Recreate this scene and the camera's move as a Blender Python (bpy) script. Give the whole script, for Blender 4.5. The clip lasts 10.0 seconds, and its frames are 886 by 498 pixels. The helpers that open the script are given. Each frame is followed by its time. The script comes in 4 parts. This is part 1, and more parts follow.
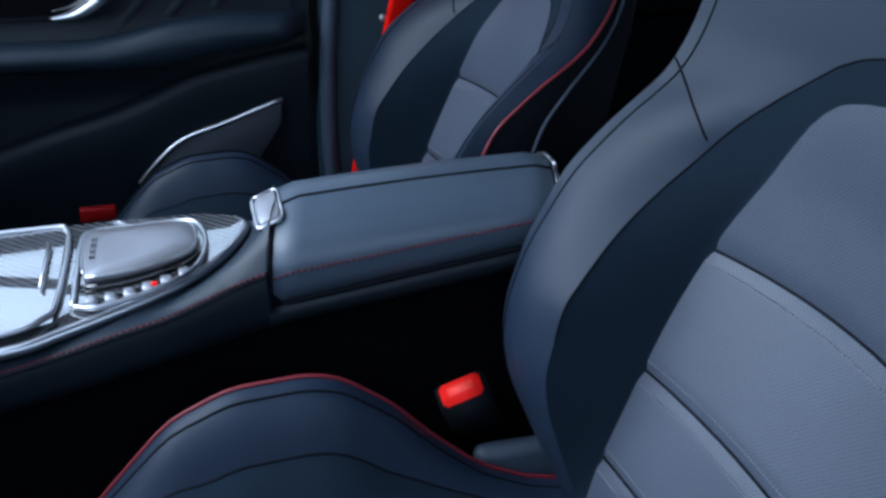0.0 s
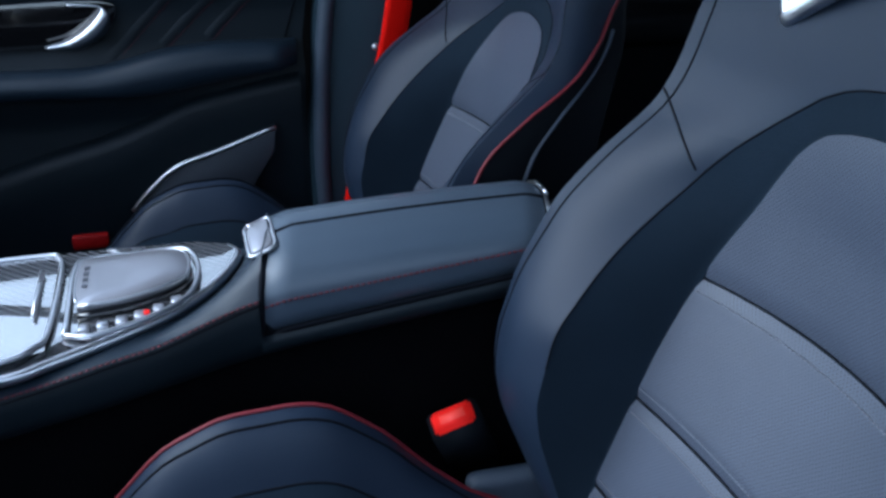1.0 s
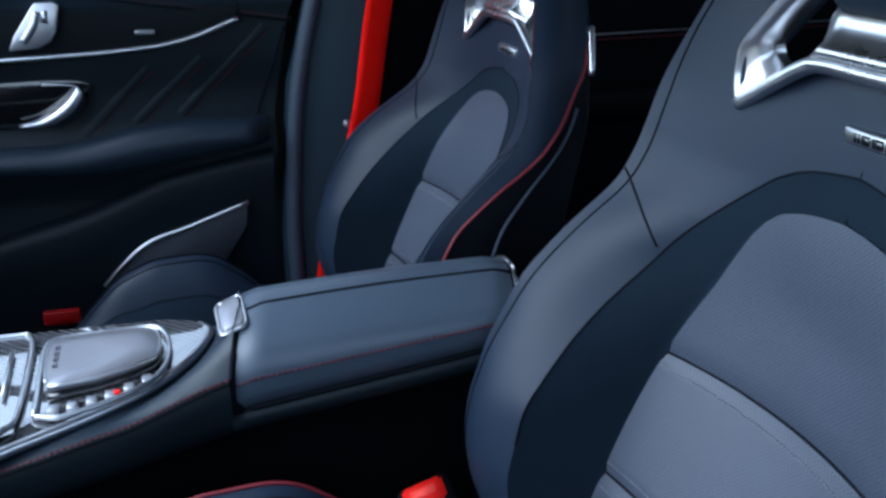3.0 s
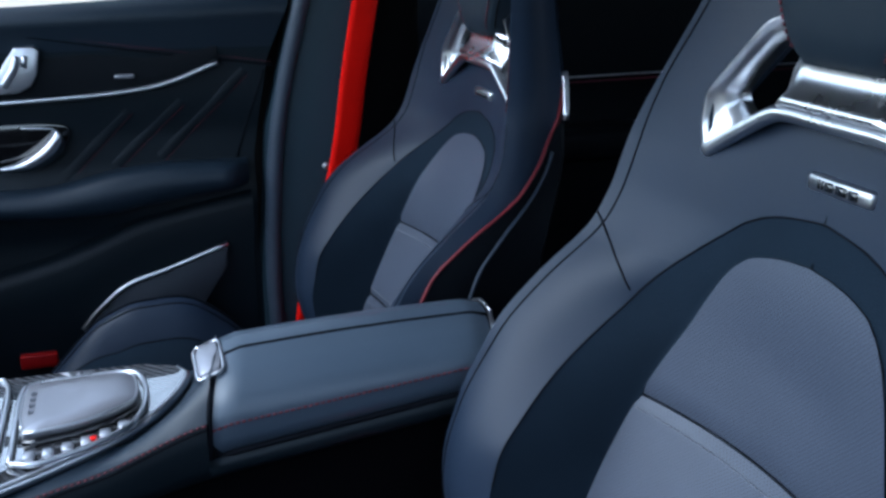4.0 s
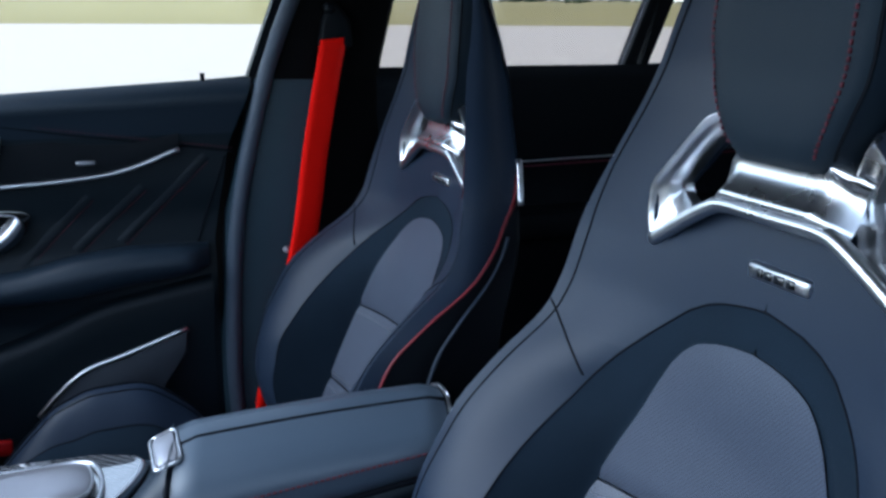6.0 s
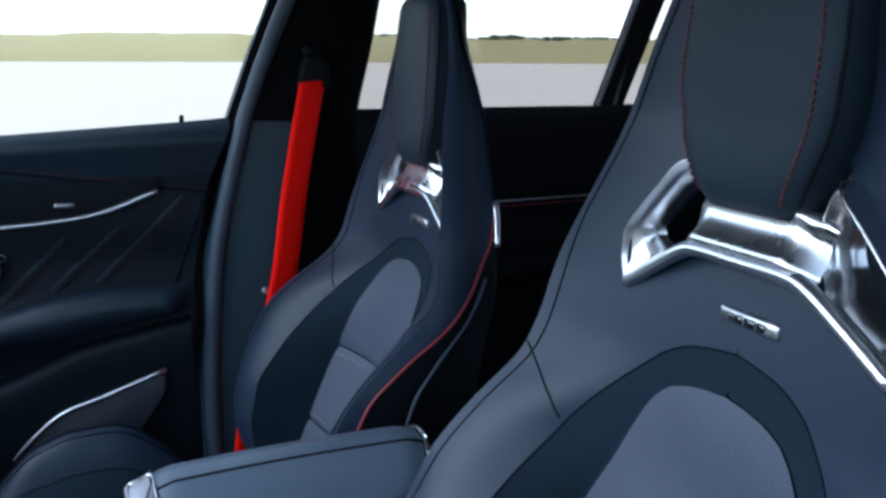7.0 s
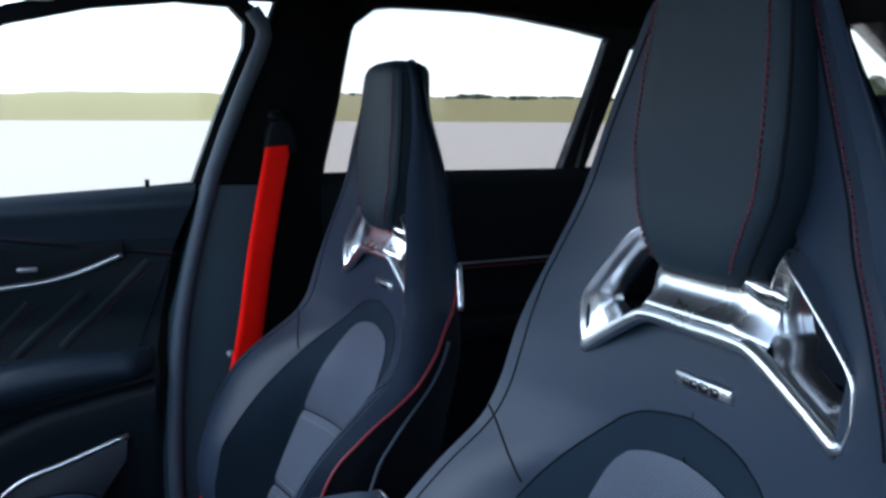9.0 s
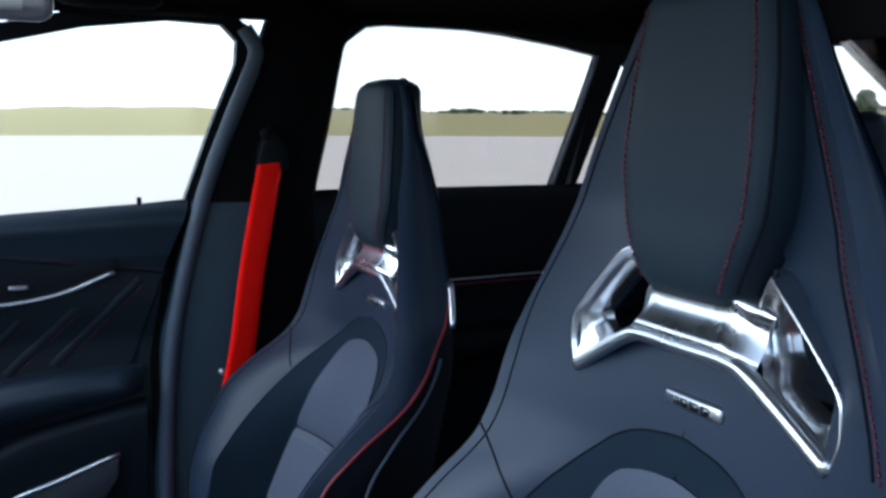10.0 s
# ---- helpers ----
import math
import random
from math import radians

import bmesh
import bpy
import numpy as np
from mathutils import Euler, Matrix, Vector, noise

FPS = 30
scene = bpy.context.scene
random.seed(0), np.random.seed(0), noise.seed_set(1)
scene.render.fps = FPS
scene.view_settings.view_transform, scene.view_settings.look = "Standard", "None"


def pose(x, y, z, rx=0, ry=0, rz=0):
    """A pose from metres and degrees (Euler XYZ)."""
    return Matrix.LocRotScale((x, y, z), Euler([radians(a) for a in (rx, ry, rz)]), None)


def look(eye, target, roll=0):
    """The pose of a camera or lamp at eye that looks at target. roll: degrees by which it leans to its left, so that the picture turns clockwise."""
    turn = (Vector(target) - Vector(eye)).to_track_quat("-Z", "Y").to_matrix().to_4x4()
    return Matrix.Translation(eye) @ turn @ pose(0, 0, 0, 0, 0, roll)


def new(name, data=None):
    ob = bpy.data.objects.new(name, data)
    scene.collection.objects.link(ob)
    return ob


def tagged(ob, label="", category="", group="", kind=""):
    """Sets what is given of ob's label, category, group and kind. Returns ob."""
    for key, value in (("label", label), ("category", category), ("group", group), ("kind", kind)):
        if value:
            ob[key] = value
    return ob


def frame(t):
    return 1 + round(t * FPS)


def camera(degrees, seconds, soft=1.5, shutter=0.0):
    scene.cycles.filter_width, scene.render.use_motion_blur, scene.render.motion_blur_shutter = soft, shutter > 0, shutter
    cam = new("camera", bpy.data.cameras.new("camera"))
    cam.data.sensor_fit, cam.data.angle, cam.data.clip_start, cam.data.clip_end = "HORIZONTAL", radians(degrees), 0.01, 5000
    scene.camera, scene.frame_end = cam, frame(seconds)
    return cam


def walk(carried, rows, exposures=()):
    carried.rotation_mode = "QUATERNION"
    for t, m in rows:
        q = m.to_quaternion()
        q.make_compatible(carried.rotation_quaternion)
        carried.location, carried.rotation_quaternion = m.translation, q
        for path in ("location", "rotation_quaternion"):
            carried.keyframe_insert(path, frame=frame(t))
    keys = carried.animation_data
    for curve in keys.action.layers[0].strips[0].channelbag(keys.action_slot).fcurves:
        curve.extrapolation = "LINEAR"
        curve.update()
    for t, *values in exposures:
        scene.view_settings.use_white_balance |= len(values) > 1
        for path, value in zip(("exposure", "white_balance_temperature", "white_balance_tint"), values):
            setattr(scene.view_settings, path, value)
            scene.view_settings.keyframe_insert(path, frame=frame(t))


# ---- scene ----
cam = camera(49.0, 10.0, soft=3.0)
PATH = [
    (0, (-0.488, -0.537, 0.992), (-0.034, 1.209, 0.13), 0.1),
    (0.5, (-0.487, -0.54, 0.994), (-0.028, 1.213, 0.147), 0.2),
    (1, (-0.487, -0.541, 0.997), (-0.015, 1.223, 0.182), 0.2),
    (1.5, (-0.487, -0.544, 1.001), (-0.001, 1.23, 0.216), 0.3),
    (2, (-0.485, -0.547, 1.005), (0.008, 1.237, 0.246), 0.2),
    (2.5, (-0.485, -0.55, 1.008), (0.027, 1.243, 0.284), 0.2),
    (4, (-0.481, -0.562, 1.022), (0.096, 1.251, 0.406), 0.3),
    (4.5, (-0.48, -0.566, 1.026), (0.117, 1.253, 0.446), 0.3),
    (5, (-0.479, -0.57, 1.03), (0.139, 1.252, 0.484), 0.3),
    (5.5, (-0.478, -0.574, 1.034), (0.16, 1.253, 0.528), 0.3),
    (7, (-0.476, -0.586, 1.047), (0.224, 1.246, 0.653), 0.3),
    (7.5, (-0.475, -0.59, 1.051), (0.246, 1.241, 0.691), 0.2),
    (8, (-0.475, -0.594, 1.053), (0.264, 1.235, 0.725), 0.3),
    (8.5, (-0.473, -0.596, 1.056), (0.282, 1.231, 0.755), 0.3),
    (9, (-0.474, -0.6, 1.058), (0.292, 1.227, 0.78), 0.3),
    (9.5, (-0.473, -0.601, 1.06), (0.302, 1.224, 0.799), 0.3),
    (10, (-0.474, -0.603, 1.063), (0.307, 1.221, 0.814), 0.2),
]
walk(cam, [(t, look(eye, target, roll)) for t, eye, target, roll in PATH], exposures=[(0.0, 1.96, 5400, 4)])

# ---- light: a bright overcast day over an open airfield ----
world = bpy.data.worlds.new("overcast_sky")
world.use_nodes = True
scene.world = world
wn, wl = world.node_tree.nodes, world.node_tree.links
sky = wn.new("ShaderNodeTexSky")
sky.sky_type = "NISHITA"
sky.sun_disc = False
sky.sun_elevation, sky.sun_rotation = radians(42), radians(275)
sky.air_density, sky.dust_density, sky.ozone_density = 1.0, 0.6, 1.0
pale = wn.new("ShaderNodeHueSaturation")
pale.inputs["Saturation"].default_value = 0.45
wl.new(sky.outputs[0], pale.inputs["Color"])
place_in_sky = wn.new("ShaderNodeTexCoord")
flat_sky = wn.new("ShaderNodeMapping")
flat_sky.inputs["Scale"].default_value = (1.0, 1.0, 4.0)
clouds = wn.new("ShaderNodeTexNoise")
clouds.inputs["Scale"].default_value, clouds.inputs["Detail"].default_value = 3.0, 6.0
cover = wn.new("ShaderNodeMapRange")
cover.inputs["From Min"].default_value, cover.inputs["From Max"].default_value = 0.3, 0.7
cover.inputs["To Min"].default_value, cover.inputs["To Max"].default_value = 0.72, 1.12
veil = wn.new("ShaderNodeVectorMath")
veil.operation = "SCALE"
wl.new(place_in_sky.outputs["Generated"], flat_sky.inputs["Vector"])
wl.new(flat_sky.outputs[0], clouds.inputs["Vector"])
wl.new(clouds.outputs["Fac"], cover.inputs["Value"])
wl.new(pale.outputs[0], veil.inputs[0])
wl.new(cover.outputs[0], veil.inputs["Scale"])
wl.new(veil.outputs[0], wn["Background"].inputs["Color"])
wn["Background"].inputs["Strength"].default_value = 0.15
sun_data = bpy.data.lights.new("sun", "SUN")
sun_data.energy, sun_data.angle, sun_data.color = 0.95, radians(50), (0.98, 0.98, 1.0)
sun = new("sun", sun_data)
sun.matrix_world = look((-6, 1.0, 6.2), (0, 0.3, 0.5))


# ---- materials ----
def material(name, color, rough=0.5, metal=0.0, grain=0.0, size=400.0, depth=0.1, spots=0.25, coat=0.0, sheen=0.0, spec=0.5):
    m = bpy.data.materials.new(name)
    m.use_nodes = True
    n, l = m.node_tree.nodes, m.node_tree.links
    b = n["Principled BSDF"]
    b.inputs["Metallic"].default_value = metal
    b.inputs["Coat Weight"].default_value = coat
    b.inputs["Coat Roughness"].default_value = 0.05
    b.inputs["Sheen Weight"].default_value = sheen
    b.inputs["Sheen Roughness"].default_value = 0.4
    b.inputs["Specular IOR Level"].default_value = spec
    co = n.new("ShaderNodeTexCoord")
    big = n.new("ShaderNodeTexNoise")
    big.inputs["Scale"].default_value = 9.0
    big.inputs["Detail"].default_value = 5.0
    l.new(co.outputs["Object"], big.inputs["Vector"])
    ramp = n.new("ShaderNodeMapRange")
    ramp.inputs["To Min"].default_value, ramp.inputs["To Max"].default_value = 1 - spots, 1 + spots
    l.new(big.outputs["Fac"], ramp.inputs["Value"])
    mul = n.new("ShaderNodeVectorMath")
    mul.operation = "SCALE"
    mul.inputs[0].default_value = color
    l.new(ramp.outputs[0], mul.inputs["Scale"])
    l.new(mul.outputs[0], b.inputs["Base Color"])
    rr = n.new("ShaderNodeMapRange")
    rr.inputs["To Min"].default_value, rr.inputs["To Max"].default_value = max(rough - 0.08, 0.02), min(rough + 0.08, 1)
    l.new(big.outputs["Fac"], rr.inputs["Value"])
    l.new(rr.outputs[0], b.inputs["Roughness"])
    if grain:
        fine = n.new("ShaderNodeTexVoronoi")
        fine.inputs["Scale"].default_value = size
        l.new(co.outputs["Object"], fine.inputs["Vector"])
        bump = n.new("ShaderNodeBump")
        bump.inputs["Strength"].default_value, bump.inputs["Distance"].default_value = grain, depth * 0.01
        l.new(fine.outputs["Distance"], bump.inputs["Height"])
        l.new(bump.outputs[0], b.inputs["Normal"])
    return m


def perforated(name, color, hole, pitch, rough):
    """Leather with rows of small round holes, staggered."""
    m = material(name, color, rough, grain=0.25, size=700)
    n, l = m.node_tree.nodes, m.node_tree.links
    b = n["Principled BSDF"]
    co = n.new("ShaderNodeTexCoord")
    sep = n.new("ShaderNodeSeparateXYZ")
    l.new(co.outputs["Object"], sep.inputs[0])

    def op(kind, a, c):
        q = n.new("ShaderNodeMath")
        q.operation = kind
        for i, v in enumerate((a, c)):
            if v is None:
                continue
            if isinstance(v, (int, float)):
                q.inputs[i].default_value = v
            else:
                l.new(v, q.inputs[i])
        return q.outputs[0]

    s = op("ADD", sep.outputs[1], sep.outputs[2])
    d = op("SUBTRACT", sep.outputs[1], sep.outputs[2])
    k = math.pi / pitch
    a = op("ABSOLUTE", op("SINE", op("MULTIPLY", s, k), None), None)
    c = op("ABSOLUTE", op("SINE", op("MULTIPLY", d, k), None), None)
    dot = op("GREATER_THAN", op("MULTIPLY", a, c), 0.72)
    mix = n.new("ShaderNodeMix")
    mix.data_type = "RGBA"
    old = b.inputs["Base Color"].links[0].from_socket
    l.new(dot, mix.inputs[0])
    l.new(old, mix.inputs[6])
    mix.inputs[7].default_value = (*hole, 1)
    l.new(mix.outputs[2], b.inputs["Base Color"])
    return m


def carbon_weave(name):
    """Black woven carbon fibre under clear lacquer."""
    m = material(name, (0.03, 0.03, 0.033), 0.3, coat=1.0, spots=0.05)
    n, l = m.node_tree.nodes, m.node_tree.links
    b = n["Principled BSDF"]
    b.inputs["Coat IOR"].default_value = 3.8
    b.inputs["Coat Roughness"].default_value = 0.02
    co = n.new("ShaderNodeTexCoord")
    w = n.new("ShaderNodeTexWave")
    w.bands_direction = "DIAGONAL"
    w.inputs["Scale"].default_value = 60
    l.new(co.outputs["Object"], w.inputs["Vector"])
    r = n.new("ShaderNodeValToRGB")
    r.color_ramp.elements[0].color, r.color_ramp.elements[1].color = (0.006, 0.006, 0.007, 1), (0.09, 0.09, 0.1, 1)
    l.new(w.outputs["Fac"], r.inputs[0])
    l.new(r.outputs[0], b.inputs["Base Color"])
    return m


def tinted_glass(name, tint):
    m = bpy.data.materials.new(name)
    m.use_nodes = True
    n, l = m.node_tree.nodes, m.node_tree.links
    n.remove(n["Principled BSDF"])
    t, g, x, f = (n.new("ShaderNode" + k) for k in ("BsdfTransparent", "BsdfGlossy", "MixShader", "Fresnel"))
    t.inputs[0].default_value = (*tint, 1)
    g.inputs["Roughness"].default_value = 0.02
    f.inputs["IOR"].default_value = 1.3
    l.new(f.outputs[0], x.inputs[0])
    l.new(t.outputs[0], x.inputs[1])
    l.new(g.outputs[0], x.inputs[2])
    l.new(x.outputs[0], n["Material Output"].inputs[0])
    return m


LEATHER = material("black_nappa_leather", (0.0118, 0.0196, 0.0365), 0.48, grain=0.16, size=900, depth=0.06, spots=0.16, spec=0.24)
HEADSKIN = material("matt_black_leather", (0.0105, 0.0182, 0.0280), 0.62, grain=0.12, size=900, depth=0.05, spots=0.15, spec=0.18)
INSERT = perforated("perforated_leather", (0.060, 0.071, 0.100), (0.026, 0.031, 0.044), 0.0043, 0.46)
SUEDE = material("black_microfibre", (0.0100, 0.0168, 0.0265), 0.9, grain=0.3, size=900, spots=0.25, sheen=0.02, spec=0.08)
# PLASTIC, LINER and CARPET sit below real blacks: cabin shade in the colour
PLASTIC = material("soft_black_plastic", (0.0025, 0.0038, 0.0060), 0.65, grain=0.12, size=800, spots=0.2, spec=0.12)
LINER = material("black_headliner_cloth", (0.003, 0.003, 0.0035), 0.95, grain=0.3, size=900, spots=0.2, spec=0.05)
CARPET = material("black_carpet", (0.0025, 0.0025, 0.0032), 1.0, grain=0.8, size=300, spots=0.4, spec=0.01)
DOORSKIN = material("black_door_leather", (0.0040, 0.0085, 0.0130), 0.55, grain=0.12, size=900, depth=0.05, spots=0.15, spec=0.28)
# lid leather lightened: the windscreen's sheen is put into the base colour
LITLIDSKIN = material("lit_armrest_leather", (0.050, 0.068, 0.094), 0.38, grain=0.10, size=900, depth=0.05, spots=0.1)
# lighter copy of the door leather for surfaces that catch the sky
LITSKIN = material("lit_black_leather", (0.008, 0.0155, 0.026), 0.48, grain=0.10, size=900, depth=0.05, spots=0.12, spec=0.35)
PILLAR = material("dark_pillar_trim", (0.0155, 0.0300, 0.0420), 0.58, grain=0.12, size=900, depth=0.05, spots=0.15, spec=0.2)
GREYRUBBER = material("grey_pillar_trim", (0.034, 0.047, 0.070), 0.6, grain=0.3, size=800, spots=0.15)
CHROME = material("brushed_silver", (0.62, 0.63, 0.66), 0.30, 1.0, spots=0.05)
SATIN = material("satin_silver", (0.55, 0.55, 0.58), 0.38, 1.0, spots=0.06)
GREY = material("grey_satin_pad", (0.30, 0.30, 0.33), 0.35, 0.6, spots=0.05)
BLACKGLOSS = material("gloss_black", (0.006, 0.006, 0.007), 0.08, coat=1.0, spots=0.05)
CARBON = carbon_weave("carbon_fibre")
THREAD = material("dark_seam", (0.004, 0.005, 0.008), 0.8, spots=0.1, spec=0.1)
REDTHREAD = material("red_thread", (0.085, 0.004, 0.014), 0.7, spots=0.15)
PIPING = material("red_piping", (0.135, 0.004, 0.012), 0.6, spots=0.15)
GREYTHREAD = material("grey_thread", (0.15, 0.16, 0.19), 0.7, spots=0.1)
BELT = material("red_webbing", (0.95, 0.004, 0.0), 0.7, grain=0.15, size=900, spots=0.06, spec=0.1)
BUTTONFACE = material("pale_red_button", (0.85, 0.06, 0.045), 0.5, spots=0.05, spec=0.3)
BUCKLE = material("red_button", (0.80, 0.010, 0.006), 0.6, spots=0.05, spec=0.2)
GRILLE = material("grey_grille", (0.034, 0.040, 0.052), 0.5, grain=0.4, size=500, spots=0.15)
DULLRED = material("dark_red_lens", (0.30, 0.004, 0.005), 0.5, spots=0.1, spec=0.2)
CLEAR = tinted_glass("clear_glass", (0.97, 0.97, 0.96))
PRIVACY = tinted_glass("grey_glass", (0.72, 0.70, 0.69))
CONCRETE = material("pale_concrete", (0.45, 0.375, 0.30), 0.8, grain=0.4, size=40, spots=0.12)
GRASS = material("dry_grass", (0.25, 0.205, 0.075), 0.95, grain=0.6, size=3, spots=0.35)
FOLIAGE = material("dark_foliage", (0.045, 0.06, 0.03), 0.9, spots=0.4)
PAINT = material("dark_car_paint", (0.02, 0.02, 0.022), 0.25, coat=1.0, spots=0.05)


# ---- builders ----
def origin(ob):
    v = Vector((0, 0, 0))
    while ob is not None:
        v += ob.location
        ob = ob.parent
    return v


def part(name, bm, mat, parent=None, label="", smooth=True):
    """One bmesh, in world metres, as ONE mesh object under a thing or a part."""
    me = bpy.data.meshes.new(name)
    bmesh.ops.recalc_face_normals(bm, faces=bm.faces)
    o = origin(parent)
    for v in bm.verts:
        v.co -= o
    for f in bm.faces:
        f.smooth = smooth
    bm.to_mesh(me)
    bm.free()
    me.materials.append(mat)
    ob = new(name, me)
    ob.parent = parent
    if label:
        tagged(ob, label)
    return ob


def thing(name, at, label, category, group="", kind=""):
    e = new(name)
    e.empty_display_size = 0.05
    e.location = at
    return tagged(e, label, category, group, kind)


def loft(rows, closed=False, caps=False, bm=None):
    """A skin through rows of points, all rows of one length."""
    bm = bm or bmesh.new()
    vs = [[bm.verts.new(p) for p in r] for r in rows]
    k = len(rows[0])
    for a, b in zip(vs, vs[1:]):
        for i in range(k if closed else k - 1):
            j = (i + 1) % k
            bm.faces.new((a[i], a[j], b[j], b[i]))
    if caps:
        bm.faces.new(vs[0])
        bm.faces.new(vs[-1])
    return bm


def weld(bm, d=0.0004):
    bmesh.ops.remove_doubles(bm, verts=bm.verts, dist=d)
    return bm


def tube(points, r, sides=6, bm=None):
    """A round cord along points."""
    P = [Vector(p) for p in points]
    rows = []
    for i, p in enumerate(P):
        d = (P[min(i + 1, len(P) - 1)] - P[max(i - 1, 0)]).normalized()
        u = d.cross(Vector((0.3, 0.2, 0.93))).normalized()
        w = d.cross(u)
        rows.append([p + r * (math.cos(a) * u + math.sin(a) * w) for a in [2 * math.pi * k / sides for k in range(sides)]])
    return loft(rows, True, True, bm)


def dashes(points, r, length, gap, bm=None):
    """Single stitches of even length along points."""
    bm = bm or bmesh.new()
    P = [Vector(p) for p in points]
    far = np.cumsum([0.0] + [(b - a).length for a, b in zip(P, P[1:])])

    def along(d):
        return [float(np.interp(d, far, [p[i] for p in P])) for i in range(3)]

    at = 0.0
    while at + length < far[-1]:
        tube([along(at), along(at + length)], r, 4, bm)
        at += length + gap
    return bm


def smooth_line(points, n=40):
    """A Catmull-Rom line through points."""
    P = [Vector(p) for p in points]
    P = [2 * P[0] - P[1]] + P + [2 * P[-1] - P[-2]]
    out = []
    segs = len(P) - 3
    for k in range(n + 1):
        s = min(k / n * segs, segs - 1e-6)
        i, t = int(s), s - int(s)
        a, b, c, d = P[i : i + 4]
        out.append(0.5 * (2 * b + (c - a) * t + (2 * a - 5 * b + 4 * c - d) * t * t + (3 * b - a - 3 * c + d) * t**3))
    return out


def block(x0, x1, y0, y1, z0, z1, r=0.004, seg=2):
    bm = bmesh.new()
    bmesh.ops.create_cube(bm, size=1)
    for v in bm.verts:
        v.co = ((x0 + x1) / 2 + v.co.x * (x1 - x0), (y0 + y1) / 2 + v.co.y * (y1 - y0), (z0 + z1) / 2 + v.co.z * (z1 - z0))
    if r:
        bmesh.ops.bevel(bm, geom=bm.edges, offset=r, segments=seg, affect="EDGES", profile=0.5)
    return bm


def slab(outline, depth, r=0.002, seg=2):
    """A closed outline of points pushed along the vector depth, with its edges rounded."""
    bm = bmesh.new()
    vs = [bm.verts.new(p) for p in outline]
    f = bm.faces.new(vs)
    ex = bmesh.ops.extrude_face_region(bm, geom=[f])
    bmesh.ops.translate(bm, verts=[g for g in ex["geom"] if isinstance(g, bmesh.types.BMVert)], vec=depth)
    if r:
        sharp = [e for e in bm.edges if len(e.link_faces) == 2 and e.calc_face_angle(0) > 0.6]
        bmesh.ops.bevel(bm, geom=sharp, offset=r, segments=seg, affect="EDGES", profile=0.5)
    return bm


def holed(outer, inner, depth):
    """A frame between two outlines of one length, pushed along depth."""
    d = Vector(depth)
    o, i = [Vector(p) for p in outer], [Vector(p) for p in inner]
    rows = [[p + d for p in o], o, i, [p + d for p in i]]
    bm = loft(rows, True)
    vs = list(bm.verts)
    k = len(o)
    for a in range(k):
        b = (a + 1) % k
        bm.faces.new((vs[a], vs[b], vs[3 * k + b], vs[3 * k + a]))
    return bm


def ease(table, width=0.012):
    zs, vs = [a for a, _ in table], [b for _, b in table]
    return lambda z: float(np.mean([np.interp(z + d, zs, vs) for d in np.linspace(-width, width, 7)]))


def ease_arch(table, top):
    """Smooth along the sides, exact towards the closing top."""
    zs, vs = [a for a, _ in table], [b for _, b in table]

    def at(z):
        w = 0.0005 + 0.022 * max(0.0, min(1.0, (top - z) / 0.09))
        return float(np.mean([np.interp(z + d, zs, vs) for d in np.linspace(-w, w, 9)]))

    return at


FLOOR = 0.10


# ---- sports seat ----
def back_plane(z):
    return (min(z, 1.0) - 0.85) * 0.185 + 0.06 * max(0.0, z - 1.0)


edge_w = ease([(0.28, 0.250), (0.40, 0.262), (0.50, 0.264), (0.60, 0.266), (0.66, 0.264), (0.69, 0.262), (0.72, 0.256), (0.745, 0.247), (0.77, 0.240), (0.80, 0.239), (0.85, 0.236), (0.88, 0.224), (0.92, 0.203), (0.97, 0.174), (1.03, 0.149), (1.07, 0.131), (1.11, 0.112), (1.15, 0.092), (1.17, 0.070), (1.2, 0.05)])
edge_off = ease([(0.28, 0.03), (0.34, 0.058), (0.40, 0.102), (0.46, 0.140), (0.50, 0.154), (0.54, 0.158), (0.60, 0.150), (0.668, 0.128), (0.72, 0.092), (0.76, 0.062), (0.80, 0.050), (0.85, 0.045), (0.92, 0.042), (1.05, 0.040), (1.2, 0.032)])
rear_off = ease([(0.28, -0.05), (0.70, -0.045), (0.755, -0.036), (0.835, -0.018), (0.91, -0.014), (0.99, -0.005), (1.05, 0.004), (1.10, 0.016), (1.2, 0.018)])
seam_w = ease_arch([(0.28, 0.168), (0.40, 0.170), (0.50, 0.172), (0.57, 0.176), (0.62, 0.183), (0.65, 0.186), (0.70, 0.177), (0.74, 0.152), (0.768, 0.125), (0.785, 0.105), (0.80, 0.086), (0.81, 0.066), (0.816, 0.046), (0.820, 0.02), (0.822, 0.0), (0.9, 0.0)], 0.795)
seam_off = ease([(0.28, 0.05), (0.34, 0.068), (0.40, 0.100), (0.46, 0.130), (0.50, 0.142), (0.57, 0.138), (0.62, 0.108), (0.65, 0.086), (0.70, 0.046), (0.76, 0.026), (0.822, 0.010), (0.9, 0.006)])
ins_w = ease_arch([(0.28, 0.156), (0.46, 0.162), (0.55, 0.165), (0.61, 0.159), (0.66, 0.140), (0.69, 0.123), (0.72, 0.110), (0.75, 0.094), (0.765, 0.082), (0.776, 0.068), (0.783, 0.048), (0.787, 0.025), (0.789, 0.0), (0.9, 0.0)], 0.765)
ins_off = ease([(0.28, 0.075), (0.40, 0.066), (0.50, 0.045), (0.61, 0.019), (0.74, 0.006), (0.789, 0.004), (0.9, 0.006)])
hollow = ease([(0.28, 0.004), (0.40, 0.008), (0.50, 0.014), (0.62, 0.027), (0.70, 0.018), (0.75, 0.007), (0.789, 0.0), (0.9, 0.0)])


